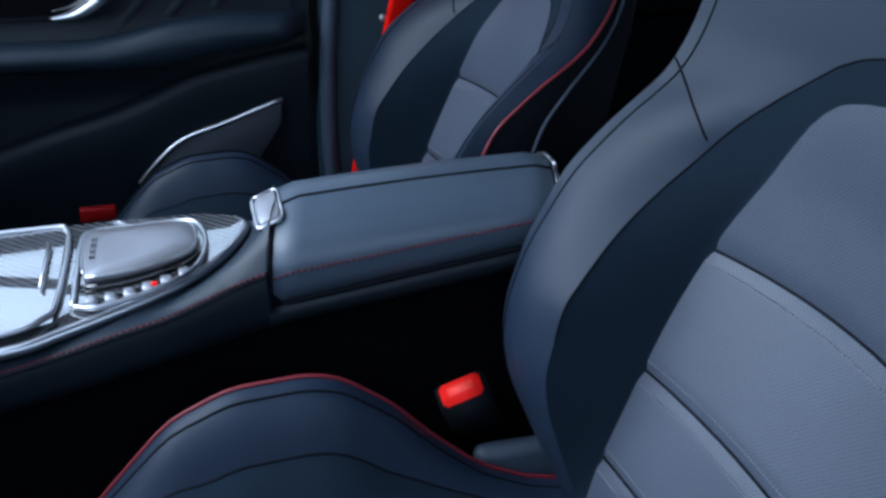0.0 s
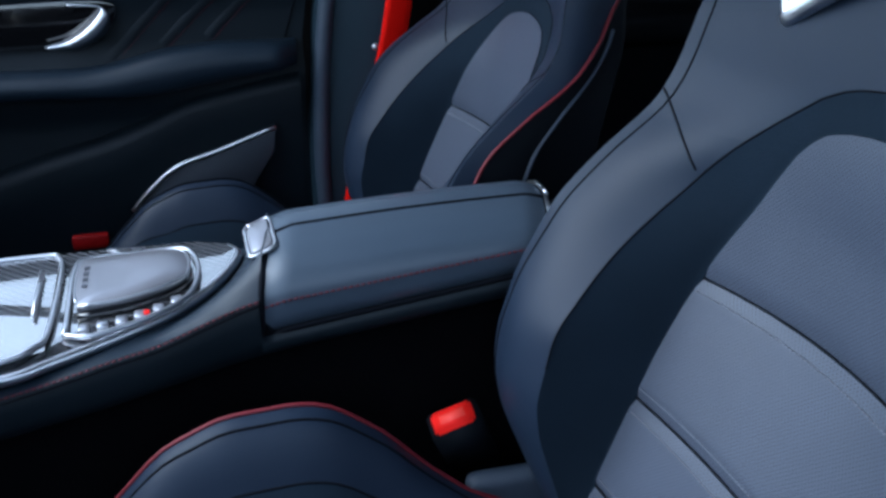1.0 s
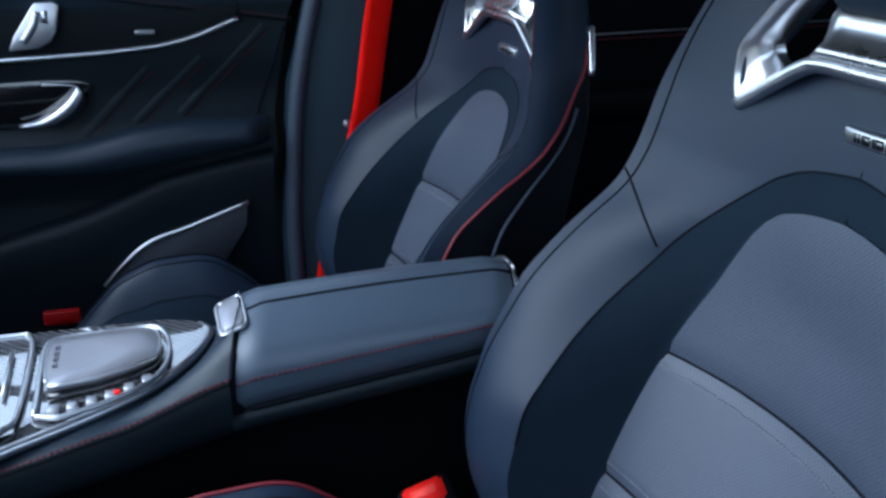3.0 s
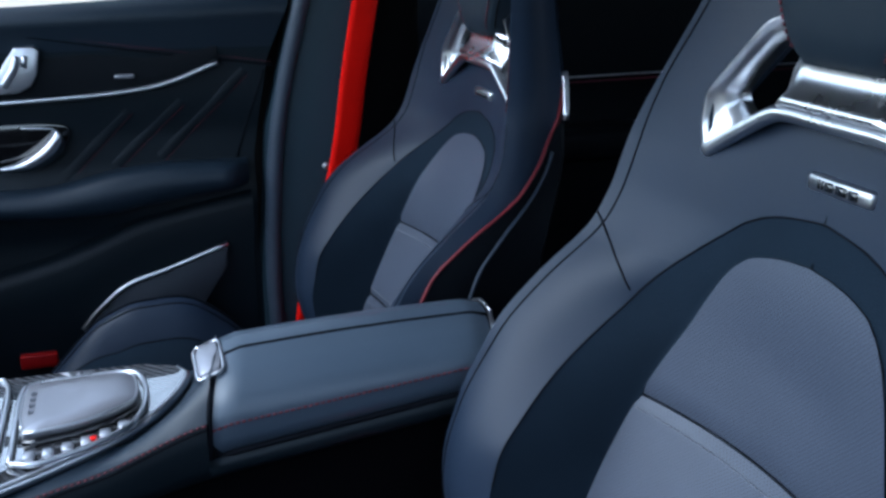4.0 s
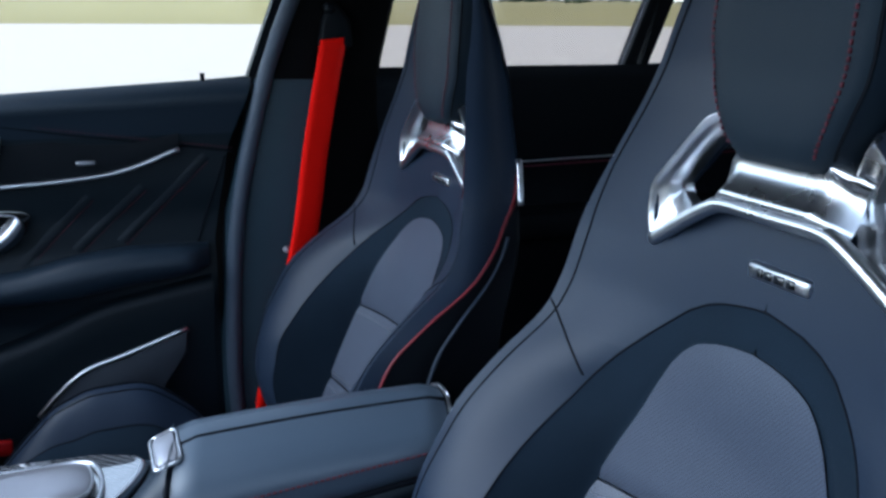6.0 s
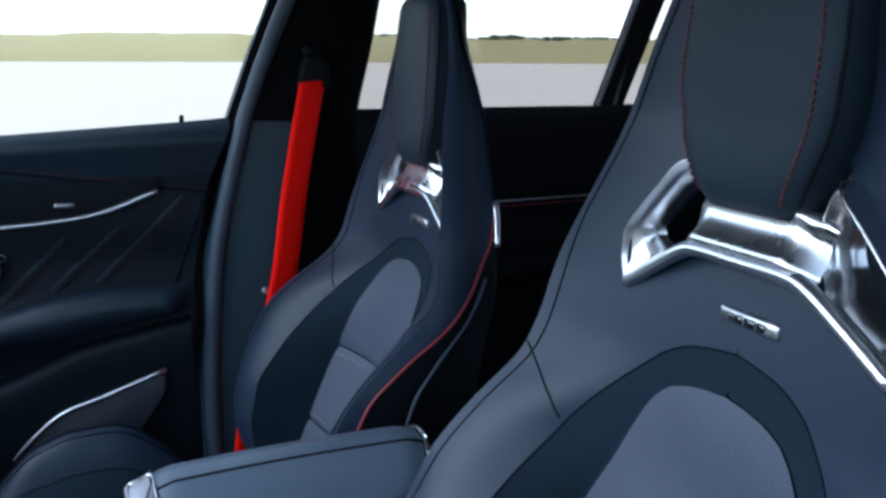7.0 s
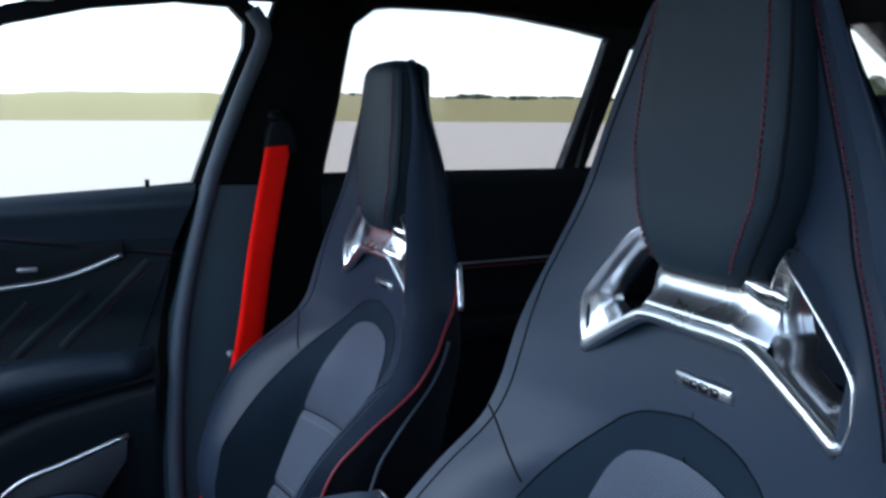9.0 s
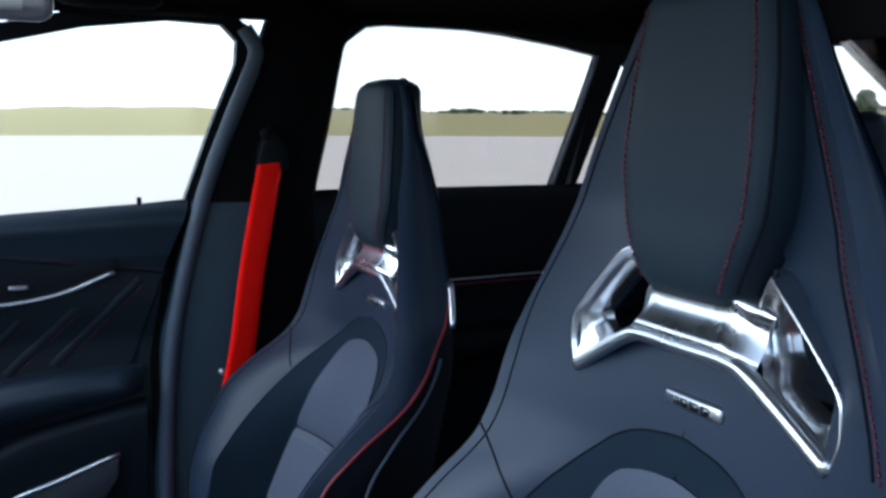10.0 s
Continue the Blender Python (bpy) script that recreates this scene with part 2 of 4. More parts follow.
def front(y, z):
    """The forward face of the backrest: x at a place across and up it."""
    a, wi, ws, we = abs(y), ins_w(z), seam_w(z), edge_w(z)
    oi, os_, oe = ins_off(z), seam_off(z), edge_off(z)
    upper = 0.006 + (oe - 0.006) * min(a / we, 1.0) ** 2.6
    if a <= wi:
        off = oi - hollow(z) * (1 - (a / max(wi, 1e-4)) ** 2)
    elif a <= ws:
        s = (a - wi) / max(ws - wi, 1e-4)
        off = oi + (os_ - oi) * (s**1.25) - 0.004 * math.exp(-s * 9)
    else:
        s = min((a - ws) / max(we - ws, 1e-4), 1.0)
        off = os_ + (oe - os_) * s + 0.011 * math.sin(math.pi * s)
    k = max(0.0, min(1.0, (z - 0.69) / 0.11))
    k = k * k * (3 - 2 * k)
    return back_plane(z) - off * (1 - k) - upper * k


def on_back(y, z, lift=0.0):
    return (front(y, z) - lift, y, z)


def zrows(z0, z1, n, extra=()):
    return sorted(set([z0 + (z1 - z0) * i / n for i in range(n + 1)] + [e for e in extra if z0 < e < z1]))


ARCH = [0.74, 0.75, 0.76, 0.768, 0.775, 0.78, 0.784, 0.787, 0.789, 0.795, 0.80, 0.804, 0.807, 0.81, 0.813, 0.816, 0.818, 0.820, 0.821, 0.822]
tongue_w = ease([(0.845, 0.152), (0.850, 0.150), (0.893, 0.074), (0.897, 0.060), (0.899, 0.05), (0.95, 0.05)], 0.0005)
wing_w = ease([(0.845, 0.150), (0.895, 0.154), (0.968, 0.079), (0.98, 0.07), (1.03, 0.07), (1.12, 0.06), (1.17, 0.05), (1.2, 0.04)], 0.002)
cush_w = ease([(0.93, 0.043), (0.945, 0.056), (0.965, 0.068), (0.99, 0.080), (1.02, 0.087), (1.05, 0.088), (1.10, 0.084), (1.14, 0.078), (1.17, 0.070), (1.2, 0.06)], 0.006)
cush_off = ease([(0.93, 0.030), (0.95, 0.045), (0.98, 0.052), (1.03, 0.056), (1.10, 0.054), (1.16, 0.053), (1.2, 0.052)], 0.006)


def sports_seat(at, inboard, forward=0.0):
    seat = thing("sports_seat", (-0.2, 0.0, FLOOR), "black leather sports seat with grey perforated centre and silver head bezel", "car seat", "front seats")
    # lower cushion
    ridge = ease([(-0.66, 0.345), (-0.63, 0.385), (-0.595, 0.425), (-0.545, 0.478), (-0.49, 0.503), (-0.42, 0.507), (-0.39, 0.500), (-0.34, 0.462), (-0.305, 0.422), (-0.255, 0.376), (-0.205, 0.350), (-0.155, 0.338), (-0.08, 0.33)], 0.012)
    mid = ease([(-0.66, 0.33), (-0.62, 0.365), (-0.56, 0.385), (-0.42, 0.375), (-0.25, 0.335), (-0.08, 0.32)], 0.02)
    xs = [-0.655 + 0.575 * i / 46 for i in range(47)]
    centre, inner, outer, edge, sides = [], {1: [], -1: []}, {1: [], -1: []}, {1: [], -1: []}, {1: [], -1: []}
    for x in xs:
        zr, zm = ridge(x), mid(x)
        low = min(zm + 0.02, zr)
        centre.append([(x, 0.135 * t, zm + (low - zm) * abs(t) ** 3) for t in [k / 8 - 1 for k in range(17)]])
        for s in (1, -1):
            drop = min(0.055, max(zr - low, 0.004) * 0.6)
            inner[s].append([(x, s * (0.135 + 0.04 * t), low + (zr - drop - low) * t**0.8) for t in [k / 6 for k in range(7)]])
            outer[s].append([(x, s * (0.175 + 0.04 * t), zr - drop + drop * (1 - (1 - t) ** 2.2)) for t in [k / 6 for k in range(7)]])
            edge[s].append([(x, s * (0.217 + 0.016 * math.sin(t * 1.57)), zr - 0.03 * t**1.5) for t in [k / 5 for k in range(6)]])
            sides[s].append([(x, s * (0.233 - 0.01 * t), zr - 0.03 - (zr - 0.03 - 0.2) * t) for t in (0, 0.3, 0.6, 1)])
    part("cushion_centre", loft(centre), INSERT, seat, "grey perforated leather")
    for s in (1, -1):
        part("cushion_inner_panel", loft(inner[s]), SUEDE, seat, "dark microfibre")
        part("cushion_bolster", loft(outer[s]), LEATHER, seat)
        part("cushion_edge", loft(edge[s]), LEATHER, seat)
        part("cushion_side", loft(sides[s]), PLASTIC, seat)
        part("cushion_piping", tube([(x, s * 0.217, ridge(x) + 0.001) for x in xs], 0.0022), PIPING if s == inboard else THREAD, seat, "thin red piping" if s == inboard else "thin black piping")
        part("cushion_seam", tube([r[4] for r in outer[s]], 0.0013), THREAD, seat)
        part("cushion_seam", tube([r[0] for r in outer[s]], 0.0013), THREAD, seat)
    part("cushion_front", loft([[(-0.655, 0.23 * t, 0.345 - 0.02 * abs(t)) for t in (-1, -0.5, 0, 0.5, 1)], [(-0.65, 0.23 * t, 0.2) for t in (-1, -0.5, 0, 0.5, 1)]]), PLASTIC, seat)
    part("seat_base", block(-0.6, -0.12, -0.2, 0.2, FLOOR, 0.22, 0.01), PLASTIC, seat)
    # perforated centre in three cushions with tucks between them
    for z0, z1 in ((0.30, 0.404), (0.406, 0.496), (0.498, 0.619), (0.621, 0.789)):
        rows = []
        for z in zrows(z0, z1, 14, ARCH):
            tuck = min(1.0, min(z - z0, (z1 - z) if z1 < 0.78 else 1) / 0.010)
            rows.append([on_back(ins_w(z) * t, z, 0.004 * math.sqrt(max(tuck, 0)) - 0.002) for t in [k / 10 - 1 for k in range(21)]])
        part("centre_panel", weld(loft(rows), 0.0002), INSERT, seat, "grey perforated leather")
    for z in (0.620, 0.497, 0.405):
        w = ins_w(z)
        part("tuck_seam", tube([on_back(w * t, z, -0.0015) for t in [k / 10 - 1 for k in range(21)]], 0.0013), THREAD, seat)
        for dz in ((-0.012,) if z > 0.6 else (-0.011, 0.011)):
            part("stitching", dashes([on_back(ins_w(z + dz) * 0.99 * t, z + dz, 0.0022) for t in [k / 16 - 1 for k in range(33)]], 0.0009, 0.003, 0.0016), GREYTHREAD, seat, "grey thread")
    # dark inner faces, leather bolsters and shoulders
    for s in (1, -1):
        rows = [[on_back(s * (ins_w(z) + (seam_w(z) - ins_w(z)) * t), z) for t in [k / 12 for k in range(13)]] for z in zrows(0.28, 0.822, 44, ARCH)]
        part("inner_panel", weld(loft(rows), 0.0002), SUEDE, seat, "dark microfibre")
        rows = [[on_back(s * (seam_w(z) + (edge_w(z) - seam_w(z)) * t), z) for t in [k / 14 for k in range(15)]] for z in zrows(0.28, 0.75, 40)]
        part("back_bolster", loft(rows), LEATHER, seat)
        rows = [[on_back(s * (seam_w(z) + (edge_w(z) - seam_w(z)) * t), z) for t in [k / 14 for k in range(15)]] for z in zrows(0.75, 0.846, 12, ARCH)]
        part("shoulder", loft(rows), LEATHER, seat)
        part("shoulder_seam", tube([on_back(s * p.y, p.z, 0.0004) for p in smooth_line([(0, 0.240, 0.773), (0, 0.2325, 0.7675), (0, 0.2184, 0.7574), (0, 0.2001, 0.7455), (0, 0.184, 0.7325), (0, 0.1722, 0.7171)], 16)], 0.0011), THREAD, seat)
        part("edge_seam", tube([on_back(s * (edge_w(z) - 0.013), z, 0.0004) for z in zrows(0.30, 0.846, 50)], 0.0009), THREAD, seat)
        # outer flank, from the front edge back to the shell, with a red cord between leather and shell
        skin, shell, cord = [], [], []
        for z in zrows(0.28, 1.165, 70):
            w, x, xr = edge_w(z), front(edge_w(z), z), back_plane(z) - rear_off(z)
            d = xr - x
            tp = float(np.interp(z, [0.30, 0.60, 0.68, 0.72, 0.78, 0.85, 0.88], [0.16, 0.14, 0.14, 0.22, 0.50, 0.92, 1.0]))

            def flank(t):
                return (x + d * t, s * (w + 0.010 * math.sin(math.pi * min(1, t * 1.3)) - 0.010 * t), z)

            skin.append([flank(tp * k / 6) for k in range(7)])
            if z < 0.89:
                shell.append([flank(tp + (1.0 - tp) * k / 5) for k in range(6)])
                cord.append(flank(tp))
        part("flank", loft(skin), LEATHER, seat)
        part("shell_side", loft(shell), PLASTIC, seat, "black hard shell")
        part("flank_piping", tube([(p[0], p[1] + s * 0.0012, p[2]) for p in cord], 0.0022), PIPING, seat, "thin red piping")
        part("shell_lip", tube([(r[2][0], r[2][1] + s * 0.001, r[2][2]) for r in shell if r[3][2] < 0.82], 0.0025), GREYRUBBER, seat)
        part("side_trim", tube([(back_plane(z) - rear_off(z) + 0.002, s * (edge_w(z) - 0.004), z) for z in zrows(0.85, 0.905, 8)], 0.004), CHROME, seat, "silver side trim")
        # side wing beside the head cushion
        face, rest = [], []
        for z in zrows(0.846, 1.166, 36, (0.895, 0.968)):
            a, b = wing_w(z), edge_w(z)
            xb = back_plane(z) - rear_off(z) + 0.002
            face.append([on_back(s * (a + (b - a) * t), z) for t in [k / 8 for k in range(9)]])
            rest.append([face[-1][0], (xb, s * a, z), (xb, s * (b - 0.008), z)])
        last = face[-1] + rest[-1][:0:-1]
        mean = sum((Vector(p) for p in last), Vector()) / len(last)
        part("head_wing", loft(face), LEATHER, seat)
        part("wing_back", loft(rest), LEATHER, seat)
        part("wing_cap", loft([last] + [[Vector(p).lerp(mean, k) + Vector((0, 0, h)) for p in last] for k, h in ((0.15, 0.006), (0.45, 0.010), (0.9, 0.011))], True, True), LEATHER, seat)
        if s > 0:
            part("wing_seam", tube([on_back(edge_w(z) - 0.013 + 0.007 * min(1, (z - 0.845) / 0.06), z, 0.0002) for z in zrows(0.845, 1.15, 40)], 0.0009), THREAD, seat)
            continue
        part("wing_stitching", dashes([on_back(s * (edge_w(z) - 0.020), z, 0.001) for z in zrows(0.86, 1.160, 40)], 0.0010, 0.0035, 0.002), REDTHREAD, seat, "red thread")
        part("wing_seam", tube([on_back(s * (edge_w(z) - 0.028), z, 0.0006) for z in zrows(0.86, 1.165, 40)], 0.0012), THREAD, seat)
    side = [(seam_w(z), z) for z in zrows(0.535, 0.8205, 50, ARCH)]
    run = []
    for y, z in side + [(0.0, 0.8222)] + [(-y, z) for y, z in reversed(side)]:
        if not run or math.hypot(y - run[-1][0], z - run[-1][1]) > 0.006:
            run.append((y, z))
    part("arch_seam", tube(smooth_line([on_back(y, z, 0.0002) for y, z in run], 160), 0.0010), THREAD, seat)
    rows = [[on_back(tongue_w(z) * t, z) for t in [k / 10 - 1 for k in range(21)]] for z in zrows(0.846, 0.897, 14)]
    part("upper_panel", loft(rows), LEATHER, seat)
    # back shell
    rows = []
    for z in zrows(0.25, 0.86, 20):
        w, x = edge_w(max(z, 0.28)), back_plane(z) - rear_off(z)
        rows.append([(x + 0.05 * (1 - abs(t) ** 3), (w - 0.010) * t, z) for t in [k / 8 - 1 for k in range(17)]])
    part("back_shell", loft(rows), PLASTIC, seat, "black hard shell")
    rows = [[(back_plane(z) - rear_off(z) + 0.003 + 0.035 * (1 - t * t), (edge_w(z) - 0.006) * t, z) for t in [k / 6 - 1 for k in range(13)]] for z in zrows(0.965, 1.168, 10)]
    part("head_shell", loft(rows), PLASTIC, seat, "black hard shell")
    # head cushion
    rows = []
    for z in zrows(0.934, 1.160, 26):
        w = cush_w(z)
        x0, x1 = back_plane(z) - cush_off(z), back_plane(z) + 0.01
        ring = []
        for i in range(28):
            a = 2 * math.pi * i / 28
            c, q = math.cos(a), math.sin(a)
            ring.append(((x0 + x1) / 2 - (x1 - x0) / 2 * math.copysign(abs(c) ** 0.5, c), w * math.copysign(abs(q) ** 0.42, q), z))
        rows.append(ring)
    top = [Vector(p) for p in rows[-1]]
    mean = sum(top, Vector()) / len(top)
    for k, h in ((0.12, 0.008), (0.35, 0.014), (0.7, 0.017)):
        rows.append([p.lerp(mean, k) + Vector((0, 0, h)) for p in top])
    head = part("head_cushion", loft(rows, True, True), HEADSKIN, seat, "matt black leather head cushion")
    for s in (1, -1):
        line = []
        for z in zrows(0.945, 1.158, 34):
            line.append((back_plane(z) - cush_off(z) + 0.0036, s * (cush_w(z) * 0.85), z))
        part("cushion_stitching", dashes(line, 0.0011, 0.0035, 0.002), REDTHREAD, head, "red thread")
        part("side_seam", tube([(p[0] + 0.0105, s * (cush_w(p[2]) * 0.985), p[2]) for p in line], 0.0014), THREAD, head)
    # silver bezel with two openings and a bar between them
    def lay(y, z, off):
        return (back_plane(z) - off, y, z)

    outer_o = [(0.150, 0.842), (0.158, 0.866), (0.156, 0.897), (0.120, 0.932), (0.081, 0.968), (0.066, 0.958), (0.060, 0.940), (0.058, 0.915), (0.064, 0.898), (0.104, 0.873)]
    inner_o = [(0.122, 0.878), (0.139, 0.889), (0.140, 0.900), (0.113, 0.926), (0.090, 0.947), (0.081, 0.946), (0.076, 0.935), (0.074, 0.917), (0.080, 0.903), (0.102, 0.887)]

    def rounded(o, n=60):
        P = [Vector((0, y, z)) for y, z in o]
        out = []
        m = len(P)
        for i in range(m):
            a, b, c = P[i - 1], P[i], P[(i + 1) % m]
            p, q = b.lerp(a, 0.28), b.lerp(c, 0.28)
            for k in range(n // m):
                t = k / (n // m - 1)
                out.append(p * (1 - t) ** 2 + b * 2 * t * (1 - t) + q * t * t)
        return out

    def rise(z, y=0.15):
        k = max(0.0, min(1.0, (0.092 - abs(y)) / 0.026))
        return float(np.interp(z, [0.848, 0.897, 0.968], [0.013, 0.020, 0.027])) - 0.019 * k * k * (3 - 2 * k)

    rows = []
    for k in range(21):
        y = (k / 10 - 1) * 0.075
        flat = 1 - 0.55 * max(0.0, (abs(y) - 0.055) / 0.020)
        dz = -0.5 * max(0, abs(y) - 0.052)
        end = min(1, max(0, abs(y) - 0.040) / 0.020)
        prof = [(0.943, 0.010), (0.943 - 0.006 * end, 0.0285 - 0.006 * end), (0.937, 0.025 - 0.003 * end), (0.928, 0.022), (0.918, 0.024), (0.910, 0.031), (0.905, 0.035), (0.902, 0.030), (0.9005, 0.020), (0.894, 0.0)]
        rows.append([lay(y, z + dz, o * flat) for z, o in prof])
    bezel = part("head_bezel", loft(rows), CHROME, seat, "brushed silver bezel")
    lip = smooth_line([lay(y, z + 0.002, rise(z) + 0.004) for y, z in ((0.149, 0.846), (0.108, 0.8695), (0.072, 0.8885), (0.050, 0.8935), (0.0, 0.8935), (-0.052, 0.8935), (-0.075, 0.8885), (-0.113, 0.8695), (-0.156, 0.846))], 60)
    part("lower_lip", tube(lip, 0.0066, 10), CHROME, bezel)
    for s in (1, -1):
        O, I = rounded(outer_o), rounded(inner_o)
        if s < 0:
            I = [b.lerp(a, 0.28) for a, b in zip(O, I)]
        rows = []
        for f_, lift_ in ((0.0, -0.020), (0.0, 0.004), (0.04, 0.008), (0.12, 0.007), (0.22, 0.001), (0.55, -0.001), (0.80, -0.003), (0.86, -0.008), (1.0, -0.010), (1.0, -0.016), (0.98, -0.024)):
            rows.append([lay((1 if s > 0 else -1.05) * (a.y + (b.y - a.y) * f_), a.z + (b.z - a.z) * f_, rise(a.z, a.y) + lift_) for a, b in zip(O, I)])
        part("bezel_ring", loft(rows, True), CHROME, bezel)
    # small badge with plain bars
    badge = part("badge", block(front(0, 0.85) - 0.0045, 0.006, -0.042, 0.026, 0.8435, 0.8565, 0.003), CHROME, seat, "small silver badge plate")
    for y0, y1 in ((-0.021, -0.012), (-0.009, 0.002), (0.005, 0.013), (0.015, 0.017), (0.019, 0.021)):
        part("badge_mark", block(front(0, 0.85) - 0.0053, front(0, 0.85), y0 - 0.008, y1 - 0.008, 0.8465, 0.8535, 0), BLACKGLOSS, badge)
    # a seat set a little further forward below its shoulders
    if forward:
        for ob in seat.children_recursive:
            up = origin(ob).z
            for v in ob.data.vertices:
                k = max(0.0, min(1.0, (0.80 - v.co.z - up) / 0.12))
                v.co.x -= forward * k * k * (3 - 2 * k)
                if "bezel" not in ob.name and "lip" not in ob.name and "cushion" not in ob.name and "badge" not in ob.name:
                    q = max(0.0, min(1.0, (-v.co.y - 0.09) / 0.07)) * float(np.interp(v.co.z + up, [0.76, 0.86, 1.02, 1.13], [0, 1, 1, 0]))
                    off = back_plane(v.co.z + up) - rear_off(v.co.z + up) - v.co.x - origin(ob).x
                    v.co.x -= 0.55 * forward * q * max(0.0, min(1.0, off / 0.045))
    seat.location = at
    return seat


sports_seat((-0.2, 0.0, FLOOR), 1)
sports_seat((-0.196, 0.757, FLOOR - 0.045), -1, 0.030)


# ---- centre console ----
def console():
    con = thing("centre_console", (-0.4, 0.385, FLOOR), "black leather centre console with carbon trim, silver edging and red stitching", "console")
    lift = ease([(-1.0, -0.03), (-0.7, -0.022), (-0.58, -0.012), (-0.46, 0.0), (-0.1, 0.028)], 0.02)
    tz = 0.566
    near_edge = [(-1.0, 0.262), (-0.80, 0.264), (-0.679, 0.274), (-0.634, 0.289), (-0.586, 0.310), (-0.535, 0.336), (-0.507, 0.357), (-0.478, 0.392), (-0.461, 0.425), (-0.455, 0.450), (-0.464, 0.468)]

    def tzz(x, y=0.40):
        return tz + 0.5 * lift(x) - 0.25 * (y - 0.50) ** 2

    # leather shoulder: its sewn edge, its crown, and how it climbs to the lid
    sewn_y = ease([(-1.0, 0.262), (-0.70, 0.270), (-0.60, 0.275), (-0.53, 0.284), (-0.48, 0.293), (-0.44, 0.298), (0.2, 0.298)], 0.015)
    sewn_z = ease([(-1.0, 0.470), (-0.80, 0.495), (-0.69, 0.516), (-0.64, 0.526), (-0.587, 0.538), (-0.537, 0.546), (-0.482, 0.563), (-0.46, 0.570), (-0.44, 0.574), (0.2, 0.60)], 0.012)
    lid_y, lid_z = [0.2985, 0.300, 0.304, 0.318, 0.340, 0.371, 0.410, 0.430, 0.450, 0.466, 0.470], [0.560, 0.572, 0.585, 0.599, 0.610, 0.617, 0.619, 0.612, 0.599, 0.580, 0.55]
    rows = []
    for i in range(61):
        u = 1 - (1 - i / 60) ** 1.8
        row = []
        for k in range(33):
            f = (k / 32) ** 1.4
            y = sewn_y(-1.0 + 0.556 * u)
            y += (0.470 - y) * f
            end = -0.444 + (min(max(y, 0.298), 0.39) - 0.298) * 0.25
            x = -1.0 + (end + 1.0) * u
            start = float(np.interp(y, [0.262, 0.289, 0.310, 0.336, 0.357, 0.392, 0.425, 0.45, 0.47], [-0.60, -0.575, -0.55, -0.515, -0.49, -0.468, -0.453, -0.448, -0.448]))
            rise = max(0.0, min(1.0, (x - start) / max(end - start, 0.004)))
            base = tzz(x, y) - 0.010
            z = base + (float(np.interp(y, lid_y, lid_z)) - base) * rise**1.25
            q = min(1.0, max(0.0, y - sewn_y(x)) / 0.040)
            row.append((x, y, sewn_z(x) + (z - sewn_z(x)) * (1 - (1 - q) ** 2.2)))
        rows.append(row)
    part("console_shoulder", loft(rows), LITSKIN, con, "black leather shoulder round the trim panel")
    xs = sorted([-1.0 + 0.9 * i / 60 for i in range(61)] + [-0.4435, -0.4425])
    foot = ease([(-1.0, 0.43), (-0.69, 0.475), (-0.56, 0.497), (-0.48, 0.510), (-0.40, 0.521), (-0.2, 0.546), (0.0, 0.57)], 0.02)
    body, low = [], []
    for x in xs:
        y = sewn_y(x)
        z = sewn_z(x) + 0.001 if x < -0.443 else 0.534 + 0.13 * (x + 0.438)
        e = foot(x)
        half = [(y + 0.004, z + 0.001), (y, z - 0.002), (y - 0.001, z + (e - z) * 0.35), (y, z + (e - z) * 0.75), (y + 0.003, e), (y + 0.016, e - 0.004)]
        body.append([(x, a, c) for a, c in half])
        low.append([(x, a, c) for a, c in ((y + 0.012, e), (y + 0.010, 0.36), (y - 0.006, 0.10))] + [(x, 0.770 - a, c) for a, c in ((y - 0.006, 0.10), (y + 0.008, 0.36), (y, 0.53))])
    # side below the shoulder in darker leather: its shade is in the colour
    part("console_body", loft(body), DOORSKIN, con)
    # carpet black here carries the shade under the console edge
    part("console_base", loft(low), CARPET, con, "lower console, near-black to hold the shade there")
    part("body_seam", tube([(x, sewn_y(x) - 0.0005, sewn_z(x) - 0.003) for x in xs if x < -0.443], 0.0012), THREAD, con)
    part("body_stitching", dashes([(x, sewn_y(x) - 0.0008, sewn_z(x) + 0.002) for x in xs if x < -0.443], 0.0011, 0.004, 0.002), REDTHREAD, con, "red thread")
    # armrest lid in two halves, thinner towards its rear end, sky sheen in its colour
    lid_rows, far_rows = [], []
    for i in range(31):
        t = i / 30
        x = -0.438 + 0.288 * t
        e = min(1, i / 2.0, (30 - i) / 2.0)
        b, m, c = 0.540 + 0.037 * t, 0.570 + 0.032 * t, 0.618 + 0.011 * t + 0.003 * math.sin(math.pi * t)
        h = c - m
        prof = [(0.304, b), (0.300, b + 0.006), (0.2985, (b + m) / 2), (0.299, m), (0.303, m + 0.30 * h), (0.316, m + 0.60 * h), (0.340, m + 0.84 * h), (0.371, c)]
        lid_rows.append([(x + (y - 0.30) * 0.25, y + (1 - e) * 0.004, z - (1 - e) * 0.005) for y, z in prof])
        prof = [(0.374, c), (0.392, c + 0.003), (0.410, c + 0.002), (0.430, c - 0.006), (0.450, c - 0.020), (0.466, c - 0.040), (0.470, 0.56), (0.468, 0.535)]
        far_rows.append([(x + 0.0185, y, z - (1 - e) * 0.005) for y, z in prof])
    lid = part("armrest_lid", loft(lid_rows), LITLIDSKIN, con)
    part("lid_half", loft(far_rows), LITLIDSKIN, lid)
    part("lid_seam", tube([(r[0][0], 0.3725, r[0][2] - 0.0005) for r in far_rows], 0.0024), THREAD, lid)
